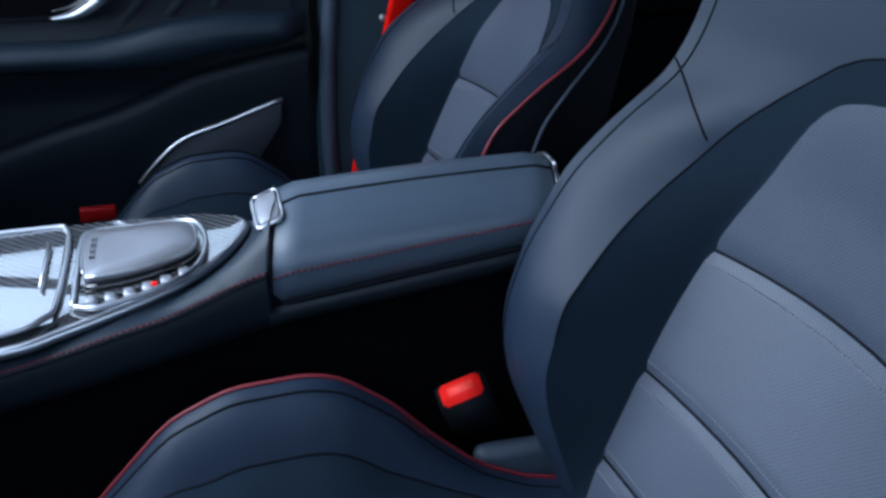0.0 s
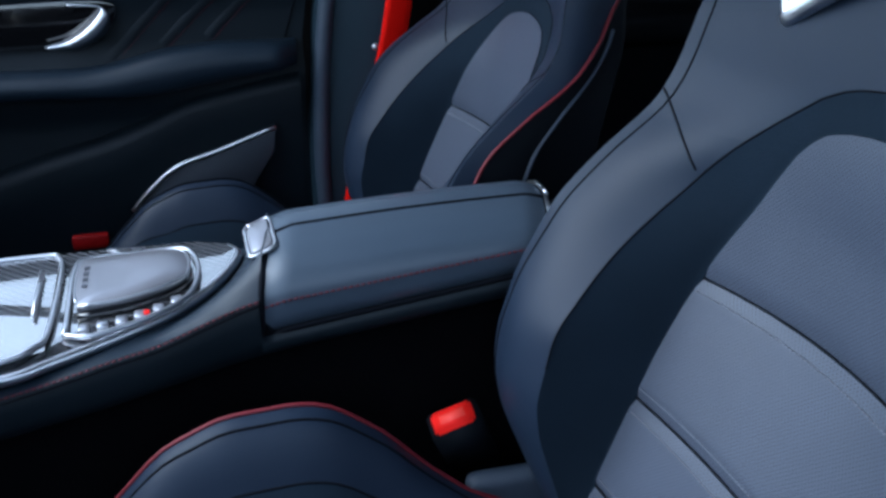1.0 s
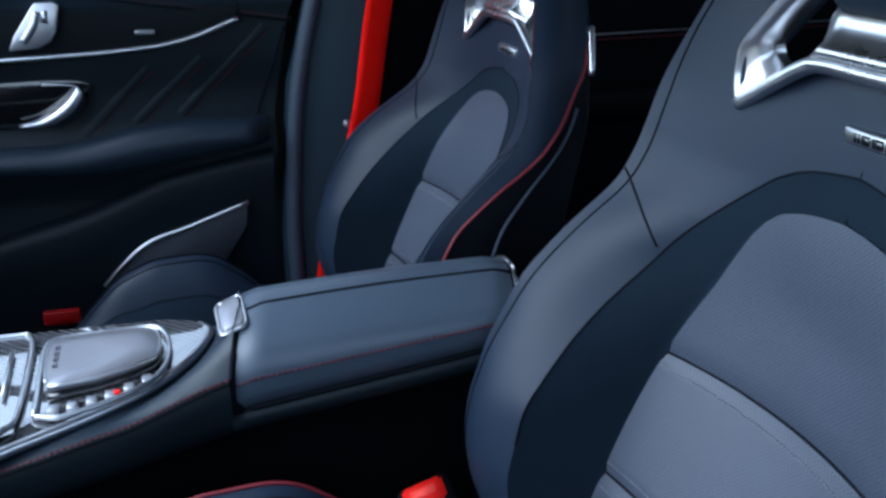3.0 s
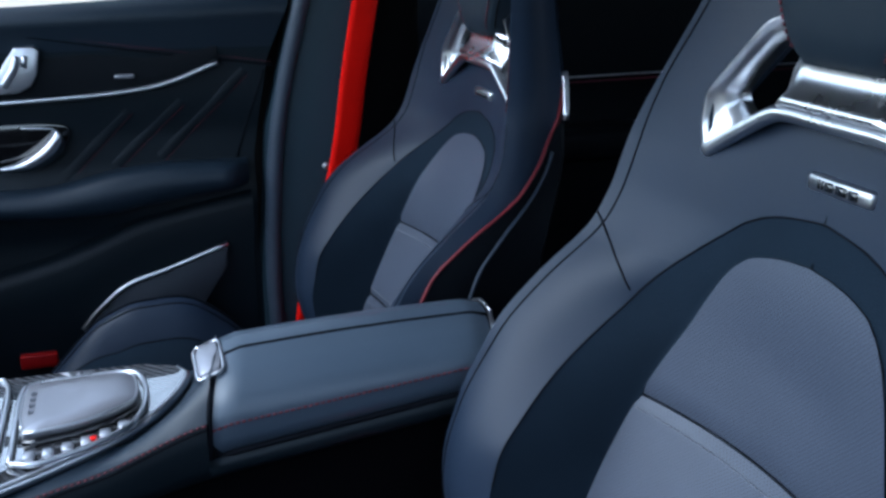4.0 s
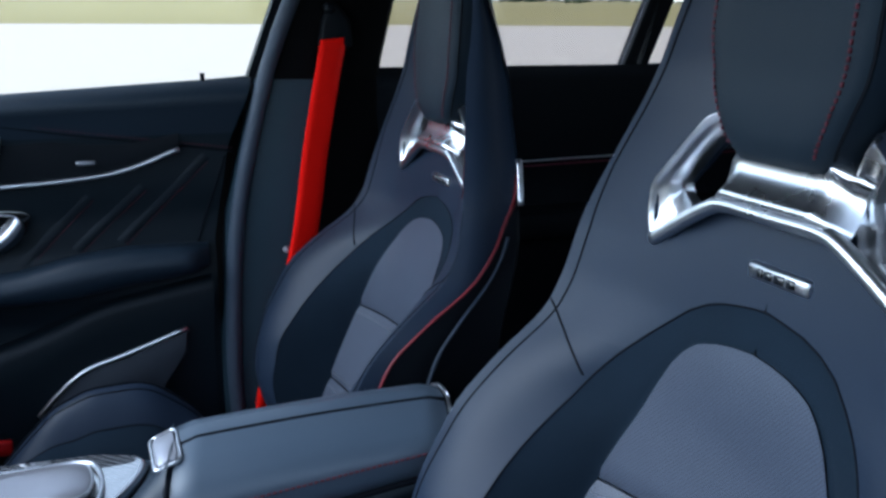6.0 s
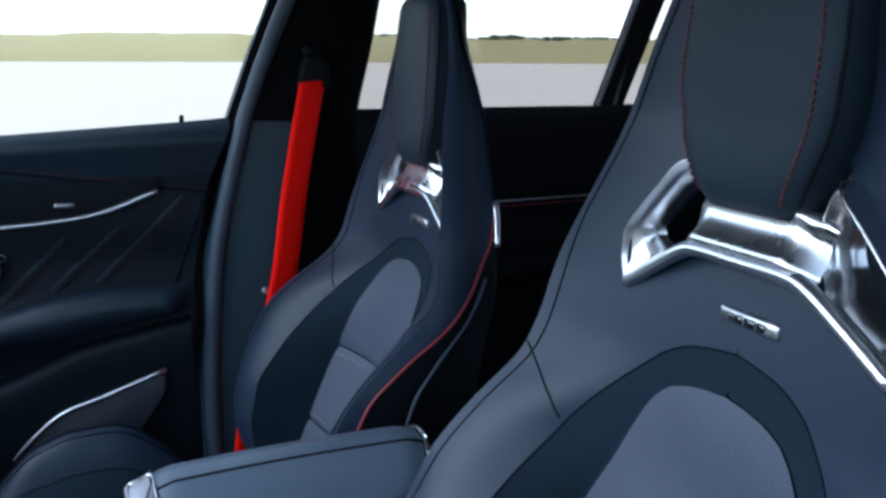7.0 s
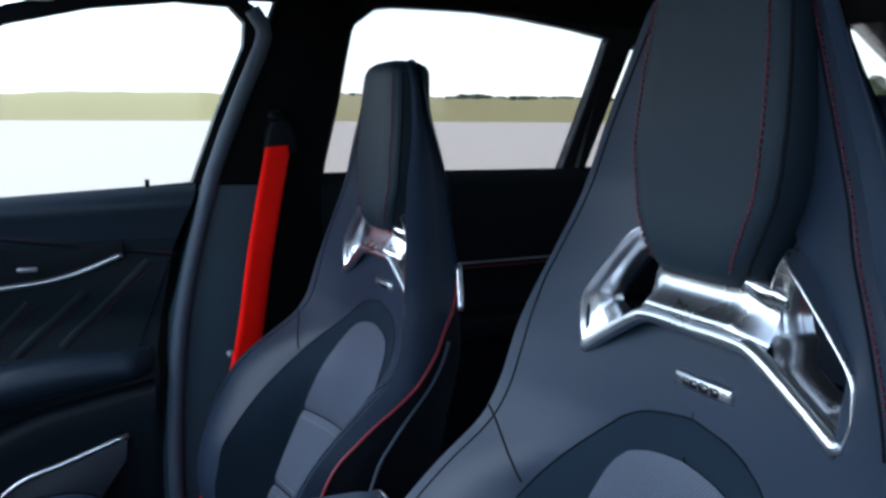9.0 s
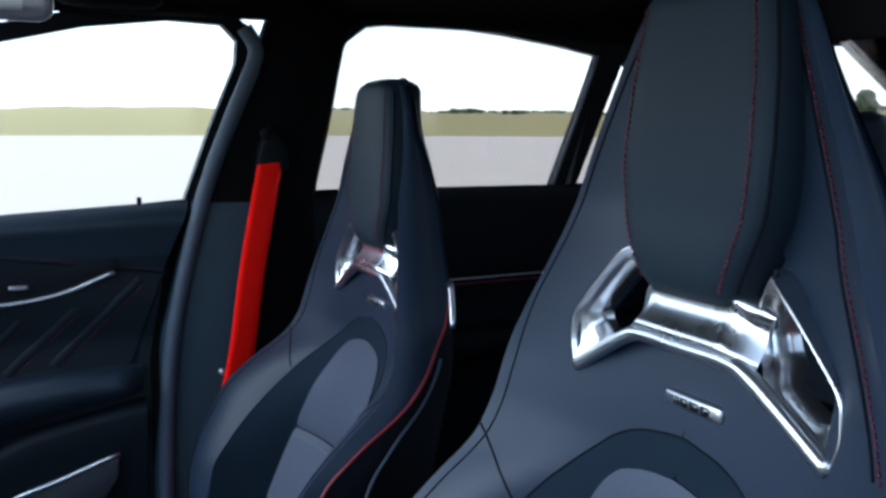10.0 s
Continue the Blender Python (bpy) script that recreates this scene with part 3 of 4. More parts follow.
    part("lid_stitching", dashes([(r[3][0], r[3][1] - 0.001, r[3][2]) for r in lid_rows], 0.0011, 0.004, 0.002), REDTHREAD, lid, "red thread")
    part("lid_front", loft([lid_rows[0] + far_rows[0], [(p[0] + 0.012, p[1], 0.52) for p in lid_rows[0] + far_rows[0]]]), PLASTIC, lid)
    part("lid_gap", tube([(p[0] - 0.003, p[1] - 0.001, p[2] - 0.001) for p in lid_rows[0] + far_rows[0][:4]], 0.0032), THREAD, lid)
    part("lid_gap", tube([(r[0][0], r[0][1] - 0.001, r[0][2] - 0.003) for r in lid_rows], 0.0035), THREAD, lid)
    part("rear_trim", tube([(p[0] + 0.004, p[1], p[2] + 0.001) for p in lid_rows[-1][5:] + far_rows[-1][:4]], 0.0024), CHROME, lid, "silver trim strip")
    part("lid_rear", loft([lid_rows[-1] + far_rows[-1], [(p[0] + 0.02, p[1], p[2] - 0.06) for p in lid_rows[-1] + far_rows[-1]]]), PLASTIC, lid)
    # release button in front of the lid
    corners = [Vector(p) for p in ((-0.447, 0.399, 0.609), (-0.421, 0.405, 0.617), (-0.420, 0.342, 0.611), (-0.446, 0.339, 0.602))]
    ring_o = [corners[i].lerp(corners[(i + 1) % 4], f) for i in range(4) for f in (0.12, 0.5, 0.88)]
    mid_b = sum(corners, Vector()) / 4
    button = part("release_button", slab([mid_b + (Vector(p) - mid_b) * 0.86 + Vector((0, 0, 0.003)) for p in ring_o], (0, 0, -0.01), 0.002), GREY, con, "grey release button")
    part("button_rim", tube(smooth_line(ring_o + ring_o[:1], 36), 0.0022), CHROME, button, "silver rim")
    # carbon trim panel with rounded end
    rows = []
    for x in [-1.0 + 0.545 * (1 - (1 - i / 40) ** 1.7) for i in range(41)]:
        ya = float(np.interp(x, [p[0] for p in near_edge[:10]], [p[1] for p in near_edge[:10]]))
        yb = float(np.interp(x, [-1.0, -0.80, -0.70, -0.60, -0.50, -0.466, -0.455], [0.508, 0.508, 0.506, 0.498, 0.485, 0.468, 0.4505]))
        row = []
        for k in range(25):
            y = ya + (yb - ya) * (k / 24) ** 1.3
            row.append((x, y, tzz(x, y) - 0.005 * max(0.0, 1 - (y - ya) / 0.022) * float(np.interp(x, [-0.56, -0.49], [1, 0.1]))))
        rows.append(row)
    trim = part("carbon_trim", loft(rows), CARBON, con, "glossy carbon fibre panel")
    part("silver_edge", tube([p + Vector((0, -0.001, 0)) for p in smooth_line([(x, y, tzz(x, y) - 0.006) for x, y in near_edge], 60)], 0.0058, 10), CHROME, trim, "silver edge strip")
    ring = [(-0.622, 0.315), (-0.596, 0.308), (-0.545, 0.325), (-0.510, 0.352), (-0.497, 0.395), (-0.500, 0.440), (-0.515, 0.462), (-0.560, 0.466), (-0.612, 0.466), (-0.622, 0.44), (-0.622, 0.38)]
    part("pad_frame", tube(smooth_line([(x, y, tzz(x, y) + 0.004) for x, y in ring + ring[:1]], 70), 0.0028, 8), CHROME, con, "silver frame")
    pr = [(-0.612, 0.348), (-0.560, 0.354), (-0.516, 0.376), (-0.506, 0.400), (-0.508, 0.436), (-0.520, 0.452), (-0.565, 0.458), (-0.605, 0.458), (-0.616, 0.446), (-0.617, 0.39)]
    pr = [tuple(p) for p in smooth_line([(x, y, 0) for x, y in pr + pr[:1]], 44)][:-1]
    c = sum((Vector(p) for p in pr), Vector()) / len(pr)
    rows = [[(c.x + (p[0] - c.x) * k, c.y + (p[1] - c.y) * k, tzz(p[0]) + h) for p in pr] for k, h in ((1.0, 0.003), (1.01, 0.007), (1.0, 0.0095), (0.96, 0.0115), (0.6, 0.013), (0.25, 0.0132))]
    rest = part("palm_rest", loft(rows, True, True), GREY, con, "grey touch pad palm rest")
    part("rest_rim", tube([rows[2][i] for i in range(len(pr))], 0.0018), CHROME, rest)
    # solid black cord in place of the shade beneath the pad's near edge
    part("rest_slot", tube([(p[0], p[1] - 0.003, tzz(p[0], p[1]) + 0.003) for p in pr[:16]], 0.0042), BLACKGLOSS, rest, "black strip standing for the shaded gap under the pad")
    for k in range(4):
        part("touch_mark", block(-0.609, -0.605, 0.385 + 0.014 * k, 0.389 + 0.014 * k, 0.570, tzz(-0.607, 0.39) + 0.0130, 0.0005), GREYTHREAD, rest)
    for k in range(6):
        x = -0.606 + 0.0172 * k
        y = 0.325 + 0.026 * (k / 5) ** 2
        sw = part("console_switch", block(x - 0.005, x + 0.005, y - 0.007, y + 0.007, 0.545, tzz(x, y) + 0.005, 0.0015), SATIN if k != 1 else CHROME, con, "silver toggle switch")
    part("switch_light", block(-0.551, -0.545, 0.331, 0.337, 0.550, tzz(-0.55, 0.33) + 0.0062, 0.0008), BUCKLE, con, "small red lit mark")
    # roller cover of the cup holder
    rr = [(-0.80, 0.270), (-0.68, 0.283), (-0.646, 0.301), (-0.637, 0.324), (-0.634, 0.44), (-0.640, 0.478), (-0.66, 0.488), (-0.80, 0.488)]
    cover = part("cup_cover", loft([[(x, y, tzz(x, y) + 0.005) for y in [(0.272 + 0.26 * max(0, x + 0.72)) + (0.214 - 0.26 * max(0, x + 0.72)) * k / 16 for k in range(17)]] for x in [-0.80 + 0.162 * i / 8 for i in range(9)]]), CARBON, con, "carbon fibre roller cover")
    part("cover_rim", tube(smooth_line([(x, y, tzz(x, y) + 0.006) for x, y in rr], 50), 0.0026, 8), CHROME, cover, "silver rim")
    part("cover_grip", tube([(-0.652, y, tzz(-0.65, y) + 0.009) for y in (0.35, 0.38, 0.41, 0.44)], 0.0024, 8), CHROME, cover, "silver grip bar")
    return con


console()


# ---- seat belt buckle beside the near seat ----
def buckle(at):
    b = thing("belt_buckle", at, "black seat belt buckle with a red release button", "seat belt buckle")
    x, y, z = at
    d = Vector((-0.38, -0.35, 0.86)).normalized()
    u = Vector((0.90, -0.1, 0.36))
    u = (u - d * u.dot(d)).normalized()
    v = d.cross(u).normalized()

    def box(h0, h1, a, c):
        bm = bmesh.new()
        bmesh.ops.create_cube(bm, size=1)
        for q in bm.verts:
            q.co = Vector(at) + d * (h0 + (q.co.z + 0.5) * (h1 - h0)) + u * q.co.x * a + v * q.co.y * c
        bmesh.ops.bevel(bm, geom=bm.edges, offset=0.003, segments=2, affect="EDGES")
        return bm

    part("housing", box(0.0, 0.085, 0.054, 0.034), PLASTIC, b)
    button = part("release_button", box(0.074, 0.090, 0.044, 0.026), BUCKLE, b, "bright red button")
    part("button_face", box(0.086, 0.0912, 0.033, 0.016), BUTTONFACE, button, "paler red pressing face")
    part("stalk", box(-0.12, 0.005, 0.034, 0.012), PLASTIC, b)
    return b


buckle((-0.229, 0.290, 0.364))
tab = part("seat_hinge_cover", block(-0.25, -0.12, 0.236, 0.262, 0.24, 0.372, 0.012, 3), GREYRUBBER)
tagged(tab, "grey plastic hinge cover beside the seat", "seat trim")

# ---- shell of the car ----
def structure(name, bm, mat, label, smooth=True):
    return tagged(part(name, bm, mat, None, "", smooth), label, name.split("_")[0], kind="structure")


structure("floor", block(-1.6, 1.9, -0.42, 1.19, FLOOR - 0.06, FLOOR, 0.0), CARPET, "black carpeted car floor")
arch_z = ease([(-0.42, 1.235), (-0.3, 1.285), (0.0, 1.335), (0.38, 1.35), (0.76, 1.335), (1.0, 1.29), (1.10, 1.255)], 0.03)
rows = [[(x, -0.42 + 1.52 * k / 20, arch_z(-0.42 + 1.52 * k / 20) - 0.05 * max(0, -0.55 - x) ** 2 * 2) for k in range(21)] for x in [-0.75 + 2.2 * i / 16 for i in range(17)]]
top = [[(p[0], p[1], p[2] + 0.05) for p in r] for r in rows]
bm = loft(rows)
loft(top, bm=bm)
structure("ceiling", bm, LINER, "black cloth headliner")
structure("roof_rail", loft([[(x, y, z - 0.05 * max(0, min(x, 0.70) - 0.15) ** 2 + 0.05 * max(0, x - 0.9)) for y, z in ((1.085, 1.29), (1.075, 1.268), (1.09, 1.250), (1.125, 1.247), (1.16, 1.26), (1.16, 1.31))] for x in [-0.75 + 0.1 * i for i in range(23)]]), LINER, "black trim rail over the side windows")


SILL = ease([(-1.3, 0.05), (-0.7, 0.030), (-0.45, 0.014), (-0.22, 0.0)], 0.02)


def door_front():
    d = thing("car_door", (-0.6, 1.15, 0.2), "closed black front passenger door with silver strip and red stitching", "car door")
    xs = [-1.25 + 0.955 * i / 40 for i in range(41)]
    prof = ease([(0.20, 1.135), (0.40, 1.135), (0.52, 1.140), (0.56, 1.125), (0.60, 1.125), (0.64, 1.140), (0.70, 1.140), (0.76, 1.125), (0.82, 1.120), (0.88, 1.105), (0.905, 1.097), (0.92, 1.100), (0.932, 1.112), (0.94, 1.14)], 0.006)
    zs = [0.2 + 0.74 * k / 60 for k in range(61)]
    def rear_x(z):
        return float(np.interp(z, [0.2, 0.65, 0.82, 0.94], [-0.285, -0.290, -0.262, -0.216]))

    # upper pad in the lighter copy: window light put into its colour
    for name, span, mat in (("door_panel", zs[:53], DOORSKIN), ("upper_pad", zs[52:], LITSKIN)):
        part(name, loft([[(-1.25 + (rear_x(z) + 1.25) * i / 40, prof(z), z - (0.0 if z < 0.84 else SILL(xs[i]) * (z - 0.84) / 0.10)) for z in span] for i in range(41)]), mat, d)
    # rear face of the door
    part("door_edge", loft([[(rear_x(z), prof(z), z) for z in zs], [(rear_x(z) + 0.004, 1.19, z) for z in zs]]), PLASTIC, d)
    # padded armrest that swoops up towards the rear, its lit top put into the colour
    arm = []
    crest = ease([(-1.3, 0.625), (-0.70, 0.621), (-0.648, 0.620), (-0.597, 0.627), (-0.526, 0.645), (-0.436, 0.654), (-0.30, 0.651)], 0.02)
    under = ease([(-1.3, 0.582), (-0.704, 0.579), (-0.62, 0.574), (-0.532, 0.578), (-0.441, 0.593), (-0.30, 0.610)], 0.02)
    for i in range(61):
        x = -1.25 + 0.945 * i / 60
        c, u, e = crest(x), under(x), min(1.0, (60 - i) / 2.0)
        sect = [(1.14, c - 0.004), (1.105, c + 0.001), (1.082, c), (1.068, c - 0.007), (1.061, c + (u - c) * 0.45), (1.066, u + 0.008), (1.080, u + 0.001), (1.105, u - 0.003), (1.14, u - 0.004)]
        arm.append([(x, 1.14 + (y - 1.14) * (0.55 + 0.45 * e), z) for y, z in sect])
    part("armrest", loft(arm), LITSKIN, d, "black padded leather armrest")
    # silver strip that sweeps up at its end, above it a gloss band
    strip = smooth_line([(-1.2, 1.112, 0.752), (-0.9, 1.112, 0.756), (-0.67, 1.112, 0.764), (-0.52, 1.112, 0.772), (-0.43, 1.111, 0.786), (-0.345, 1.108, 0.818)], 50)
    part("silver_strip", tube(strip, 0.0045, 8), CHROME, d, "thin silver strip")
    band = loft([[p + Vector((0, 0.003, 0.003)), p + Vector((0, 0.000, 0.02 + 0.03 * min(1, max(0, (-0.345 - p.x) / 0.2)))), p + Vector((0, 0.004, 0.026 + 0.04 * min(1, max(0, (-0.345 - p.x) / 0.2))))] for p in strip])
    part("trim_band", band, PLASTIC, d, "gloss black band")
    pad_line = smooth_line([(-1.25, 0, 0.93), (-0.90, 0, 0.898), (-0.67, 0, 0.871), (-0.506, 0, 0.845), (-0.36, 0, 0.824), (-0.25, 0, 0.808)], 60)
    part("pad_seam", tube([(p.x, prof(p.z) - 0.0005, p.z) for p in pad_line], 0.0022), THREAD, d)
    part("sill_stitching", dashes([(p.x, prof(p.z + 0.006) - 0.001, p.z + 0.006) for p in pad_line], 0.0008, 0.004, 0.003), REDTHREAD, d, "red thread")
    for x0, z0, x1, z1 in ((-0.606, 0.627, -0.494, 0.741), (-0.521, 0.647, -0.407, 0.755), (-0.447, 0.657, -0.301, 0.803)):
        run = [(x0 + (x1 - x0) * i / 16, z0 + (z1 - z0) * i / 16) for i in range(17)]
        part("diagonal_rib", loft([[(x + a, prof(z) - h, z - a * 0.7) for a, h in ((-0.009, -0.001), (-0.005, 0.0010), (0.0, 0.0016), (0.005, 0.0010), (0.009, -0.001))] for x, z in run]), DOORSKIN, d)
        part("diagonal_stitching", dashes([(x + 0.008, prof(z) - 0.0012, z - 0.0056) for x, z in run], 0.0008, 0.004, 0.002), REDTHREAD, d, "red thread")
    part("panel_seam", tube([(-0.32 + 0.052 * t, prof(0.648 + 0.154 * t) - 0.001, 0.648 + 0.154 * t) for t in [i / 16 for i in range(17)]], 0.0018), THREAD, d)
    # door release in a dark cup
    part("handle_cup", slab(smooth_line([(-0.80, 1.136, 0.722), (-0.66, 1.136, 0.726), (-0.598, 1.134, 0.722), (-0.588, 1.134, 0.705), (-0.61, 1.136, 0.672), (-0.68, 1.138, 0.652), (-0.80, 1.138, 0.65)], 40), (0, -0.006, 0), 0.002), BLACKGLOSS, d, "dark recess")
    hl = smooth_line([(-0.70, 1.116, 0.655), (-0.66, 1.116, 0.660), (-0.625, 1.114, 0.680), (-0.606, 1.113, 0.704), (-0.612, 1.114, 0.718), (-0.66, 1.116, 0.722)], 30)
    rows = []
    for i, p in enumerate(hl):
        t = i / 30
        w = 0.004 + 0.012 * math.sin(math.pi * min(1, t * 1.25) ** 1.0) * (1 if t < 0.8 else 0.4)
        a, b = Vector((-0.6, 0, 0.5)).normalized() * w, Vector((0, 1, 0)) * 0.006
        rows.append([p + a, p - b, p - a, p + b])
    part("door_handle", loft(rows, True, True), CHROME, d, "silver door handle")
    plate = part("seat_switch", slab([(x, 1.118, z) for x, z in ((-0.655, 0.850), (-0.626, 0.852), (-0.618, 0.846), (-0.626, 0.806), (-0.636, 0.790), (-0.655, 0.780), (-0.700, 0.777), (-0.690, 0.800))], (0, -0.016, 0), 0.003), SATIN, d, "silver seat control panel")
    part("seat_knob", tube(smooth_line([(-0.652, 1.096, 0.838), (-0.660, 1.093, 0.815), (-0.676, 1.096, 0.792)], 12), 0.0065, 10), CHROME, plate)
    part("back_knob", tube([(-0.640, 1.098, 0.838), (-0.643, 1.098, 0.820)], 0.005, 10), CHROME, plate)
    part("memory_button", block(-0.510, -0.478, 1.106, 1.120, 0.796, 0.803, 0.003), GREY, d)
    # lower pocket with silver upper edge
    pk = smooth_line([(-0.60, 1.10, 0.372), (-0.57, 1.10, 0.405), (-0.52, 1.10, 0.445), (-0.45, 1.10, 0.468), (-0.348, 1.10, 0.504)], 24)
    outline = list(pk) + [Vector((-0.352, 1.10, 0.46)), Vector((-0.40, 1.10, 0.39)), Vector((-0.48, 1.10, 0.34))]
    pocket = part("door_pocket", slab(outline, (0, 0.03, 0), 0.003), GRILLE, d, "grey speaker panel")
    part("pocket_strip", tube([p + Vector((0, -0.002, 0.001)) for p in pk], 0.0045, 8), CHROME, pocket, "silver strip")
    sweep = ease([(-1.3, 0.30), (-1.0, 0.375), (-0.723, 0.464), (-0.632, 0.487), (-0.538, 0.523), (-0.499, 0.545), (-0.40, 0.566), (-0.30, 0.585)], 0.02)
    low = []
    for i in range(31):
        x = -1.25 + 0.95 * i / 30
        e = sweep(x)
        low.append([(x, 1.139, e + 0.012), (x, 1.120, e + 0.008), (x, 1.110, e), (x, 1.106, e - 0.014), (x, 1.112, e - 0.06), (x, 1.126, e - 0.13), (x, 1.134, 0.21)])
    part("lower_bolster", loft(low), DOORSKIN, d)
    part("door_reflector", block(-0.705, -0.645, 1.085, 1.10, 0.315, 0.34, 0.003), DULLRED, d, "red reflector")
    part("lock_pin", tube([(-0.30, 1.115, 0.93), (-0.30, 1.115, 0.943)], 0.004, 8), PLASTIC, d)
    # window frame and glass
    win = [(-0.222, 0.935), (-0.175, 1.06), (-0.128, 1.172), (-0.125, 1.212), (-0.150, 1.238), (-0.24, 1.242), (-0.375, 1.226), (-0.505, 1.196), (-0.75, 1.10), (-1.1, 0.90), (-0.7, 0.901), (-0.45, 0.916)]
    inner = [(x, 1.13, z) for x, z in win]
    grow = [(0.025, -0.01), (0.030, 0), (0.032, 0), (0.03, 0.02), (0.0, 0.03), (0, 0.03), (0, 0.03), (0, 0.03), (0, 0.03), (-0.04, 0), (0, -0.02), (0, -0.02)]
    outer = [(x + a, 1.13, z + b) for (x, z), (a, b) in zip(win, grow)]
    part("window_frame", holed(outer, inner, (0, 0.03, 0)), PLASTIC, d, smooth=False)
    pane = part("door_glass", slab([(x + 0.0, 1.142, z) for x, z in win], (0, 0.004, 0), 0), CLEAR, d, "clear window glass", smooth=False)
    pane.visible_shadow = False
    part("frame_seal", tube(smooth_line([(-0.262, 1.10, 0.25), (-0.270, 1.10, 0.45), (-0.252, 1.10, 0.70), (-0.198, 1.10, 0.93), (-0.15, 1.10, 1.06), (-0.105, 1.10, 1.165), (-0.100, 1.10, 1.20), (-0.118, 1.10, 1.232)], 60), 0.014, 10), GREYRUBBER, d, "grey rubber seal")
    return d


door_front()


def door_rear():
    d = thing("rear_car_door", (0.35, 1.15, 0.2), "closed black rear door with grey tinted windows", "car door")
    prof = ease([(0.2, 1.13), (0.6, 1.12), (0.72, 1.13), (0.80, 1.115), (0.90, 1.10), (0.94, 1.105), (0.948, 1.14)], 0.008)
    zs = [0.2 + 0.748 * k / 40 for k in range(41)]
    xs = [0.0 + 0.9 * i / 20 for i in range(21)]
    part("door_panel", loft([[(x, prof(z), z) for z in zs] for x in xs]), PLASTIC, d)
    part("red_line", tube([(x, 1.108, 0.755 + 0.02 * (x - 0.1)) for x in xs], 0.002), REDTHREAD, d, "thin red line")
    part("silver_strip", tube([(x, 1.107, 0.765 + 0.02 * (x - 0.1)) for x in xs], 0.002), SATIN, d)
    part("door_handle", block(0.20, 0.245, 1.09, 1.11, 0.828, 0.842, 0.004), SATIN, d, "silver door handle")
    part("armrest", block(0.05, 0.8, 1.04, 1.14, 0.62, 0.68, 0.02, 3), PLASTIC, d)
    win = [(0.004, 0.940), (0.034, 1.06), (0.048, 1.13), (0.062, 1.206), (0.115, 1.245), (0.193, 1.256), (0.30, 1.252), (0.406, 1.242), (0.53, 1.225), (0.616, 1.209), (0.565, 1.075), (0.513, 0.946)]
    grow = [(-0.03, -0.02), (-0.03, 0), (-0.03, 0), (-0.03, 0.02), (-0.01, 0.03), (0, 0.03), (0, 0.03), (0, 0.03), (0, 0.03), (0.012, 0.03), (0.018, 0), (0.02, -0.02)]
    part("window_frame", holed([(x + a, 1.13, z + b) for (x, z), (a, b) in zip(win, grow)], [(x, 1.13, z) for x, z in win], (0, 0.03, 0)), PLASTIC, d, smooth=False)
    g = part("door_glass", slab([(x, 1.142, z) for x, z in win], (0, 0.004, 0), 0), PRIVACY, d, "grey tinted glass", smooth=False)
    g.visible_shadow = False
    q = [(0.566, 0.948), (0.672, 1.20), (0.80, 1.13), (0.86, 1.03), (0.86, 0.95)]
    qo = [(0.546, 0.928), (0.64, 1.28), (0.84, 1.25), (0.93, 1.06), (0.93, 0.93)]
    part("quarter_frame", holed([(x, 1.13, z) for x, z in qo], [(x, 1.13, z) for x, z in q], (0, 0.03, 0)), PLASTIC, d, smooth=False)
    g = part("quarter_glass", slab([(x, 1.142, z) for x, z in q], (0, 0.004, 0), 0), PRIVACY, d, "grey tinted glass", smooth=False)
    g.visible_shadow = False
    return d


door_rear()

# middle pillar between the doors, leaning back
pil = []
for k in range(31):
    z = 0.12 + 1.16 * k / 30
    xa = float(np.interp(z, [0.12, 0.45, 0.70, 0.94, 1.06, 1.17, 1.28], [-0.285, -0.288, -0.268, -0.21, -0.15, -0.10, -0.06]))
    xb = float(np.interp(z, [0.12, 0.94, 1.06, 1.2, 1.28], [0.02, 0.004, 0.034, 0.062, 0.1]))
    pil.append([(xa, 1.16, z), (xa, 1.112, z), (xa + 0.015, 1.098, z), ((xa + xb) / 2, 1.090, z), (xb - 0.012, 1.098, z), (xb, 1.112, z), (xb, 1.16, z)])
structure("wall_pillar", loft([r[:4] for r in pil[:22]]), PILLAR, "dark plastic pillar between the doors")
# same pillar past its crest, in near-black: shade put into the colour
structure("wall_pillar_rear", loft([r[3:] for r in pil[:22]]), LINER, "rear half of the door pillar, darkened as shade")
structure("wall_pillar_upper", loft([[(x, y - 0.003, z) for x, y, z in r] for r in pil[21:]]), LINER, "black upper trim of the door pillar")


structure("wall_side", block(-1.3, 1.75, 1.165, 1.20, 0.05, 0.90, 0.0), LINER, "black outer skin of the doors")


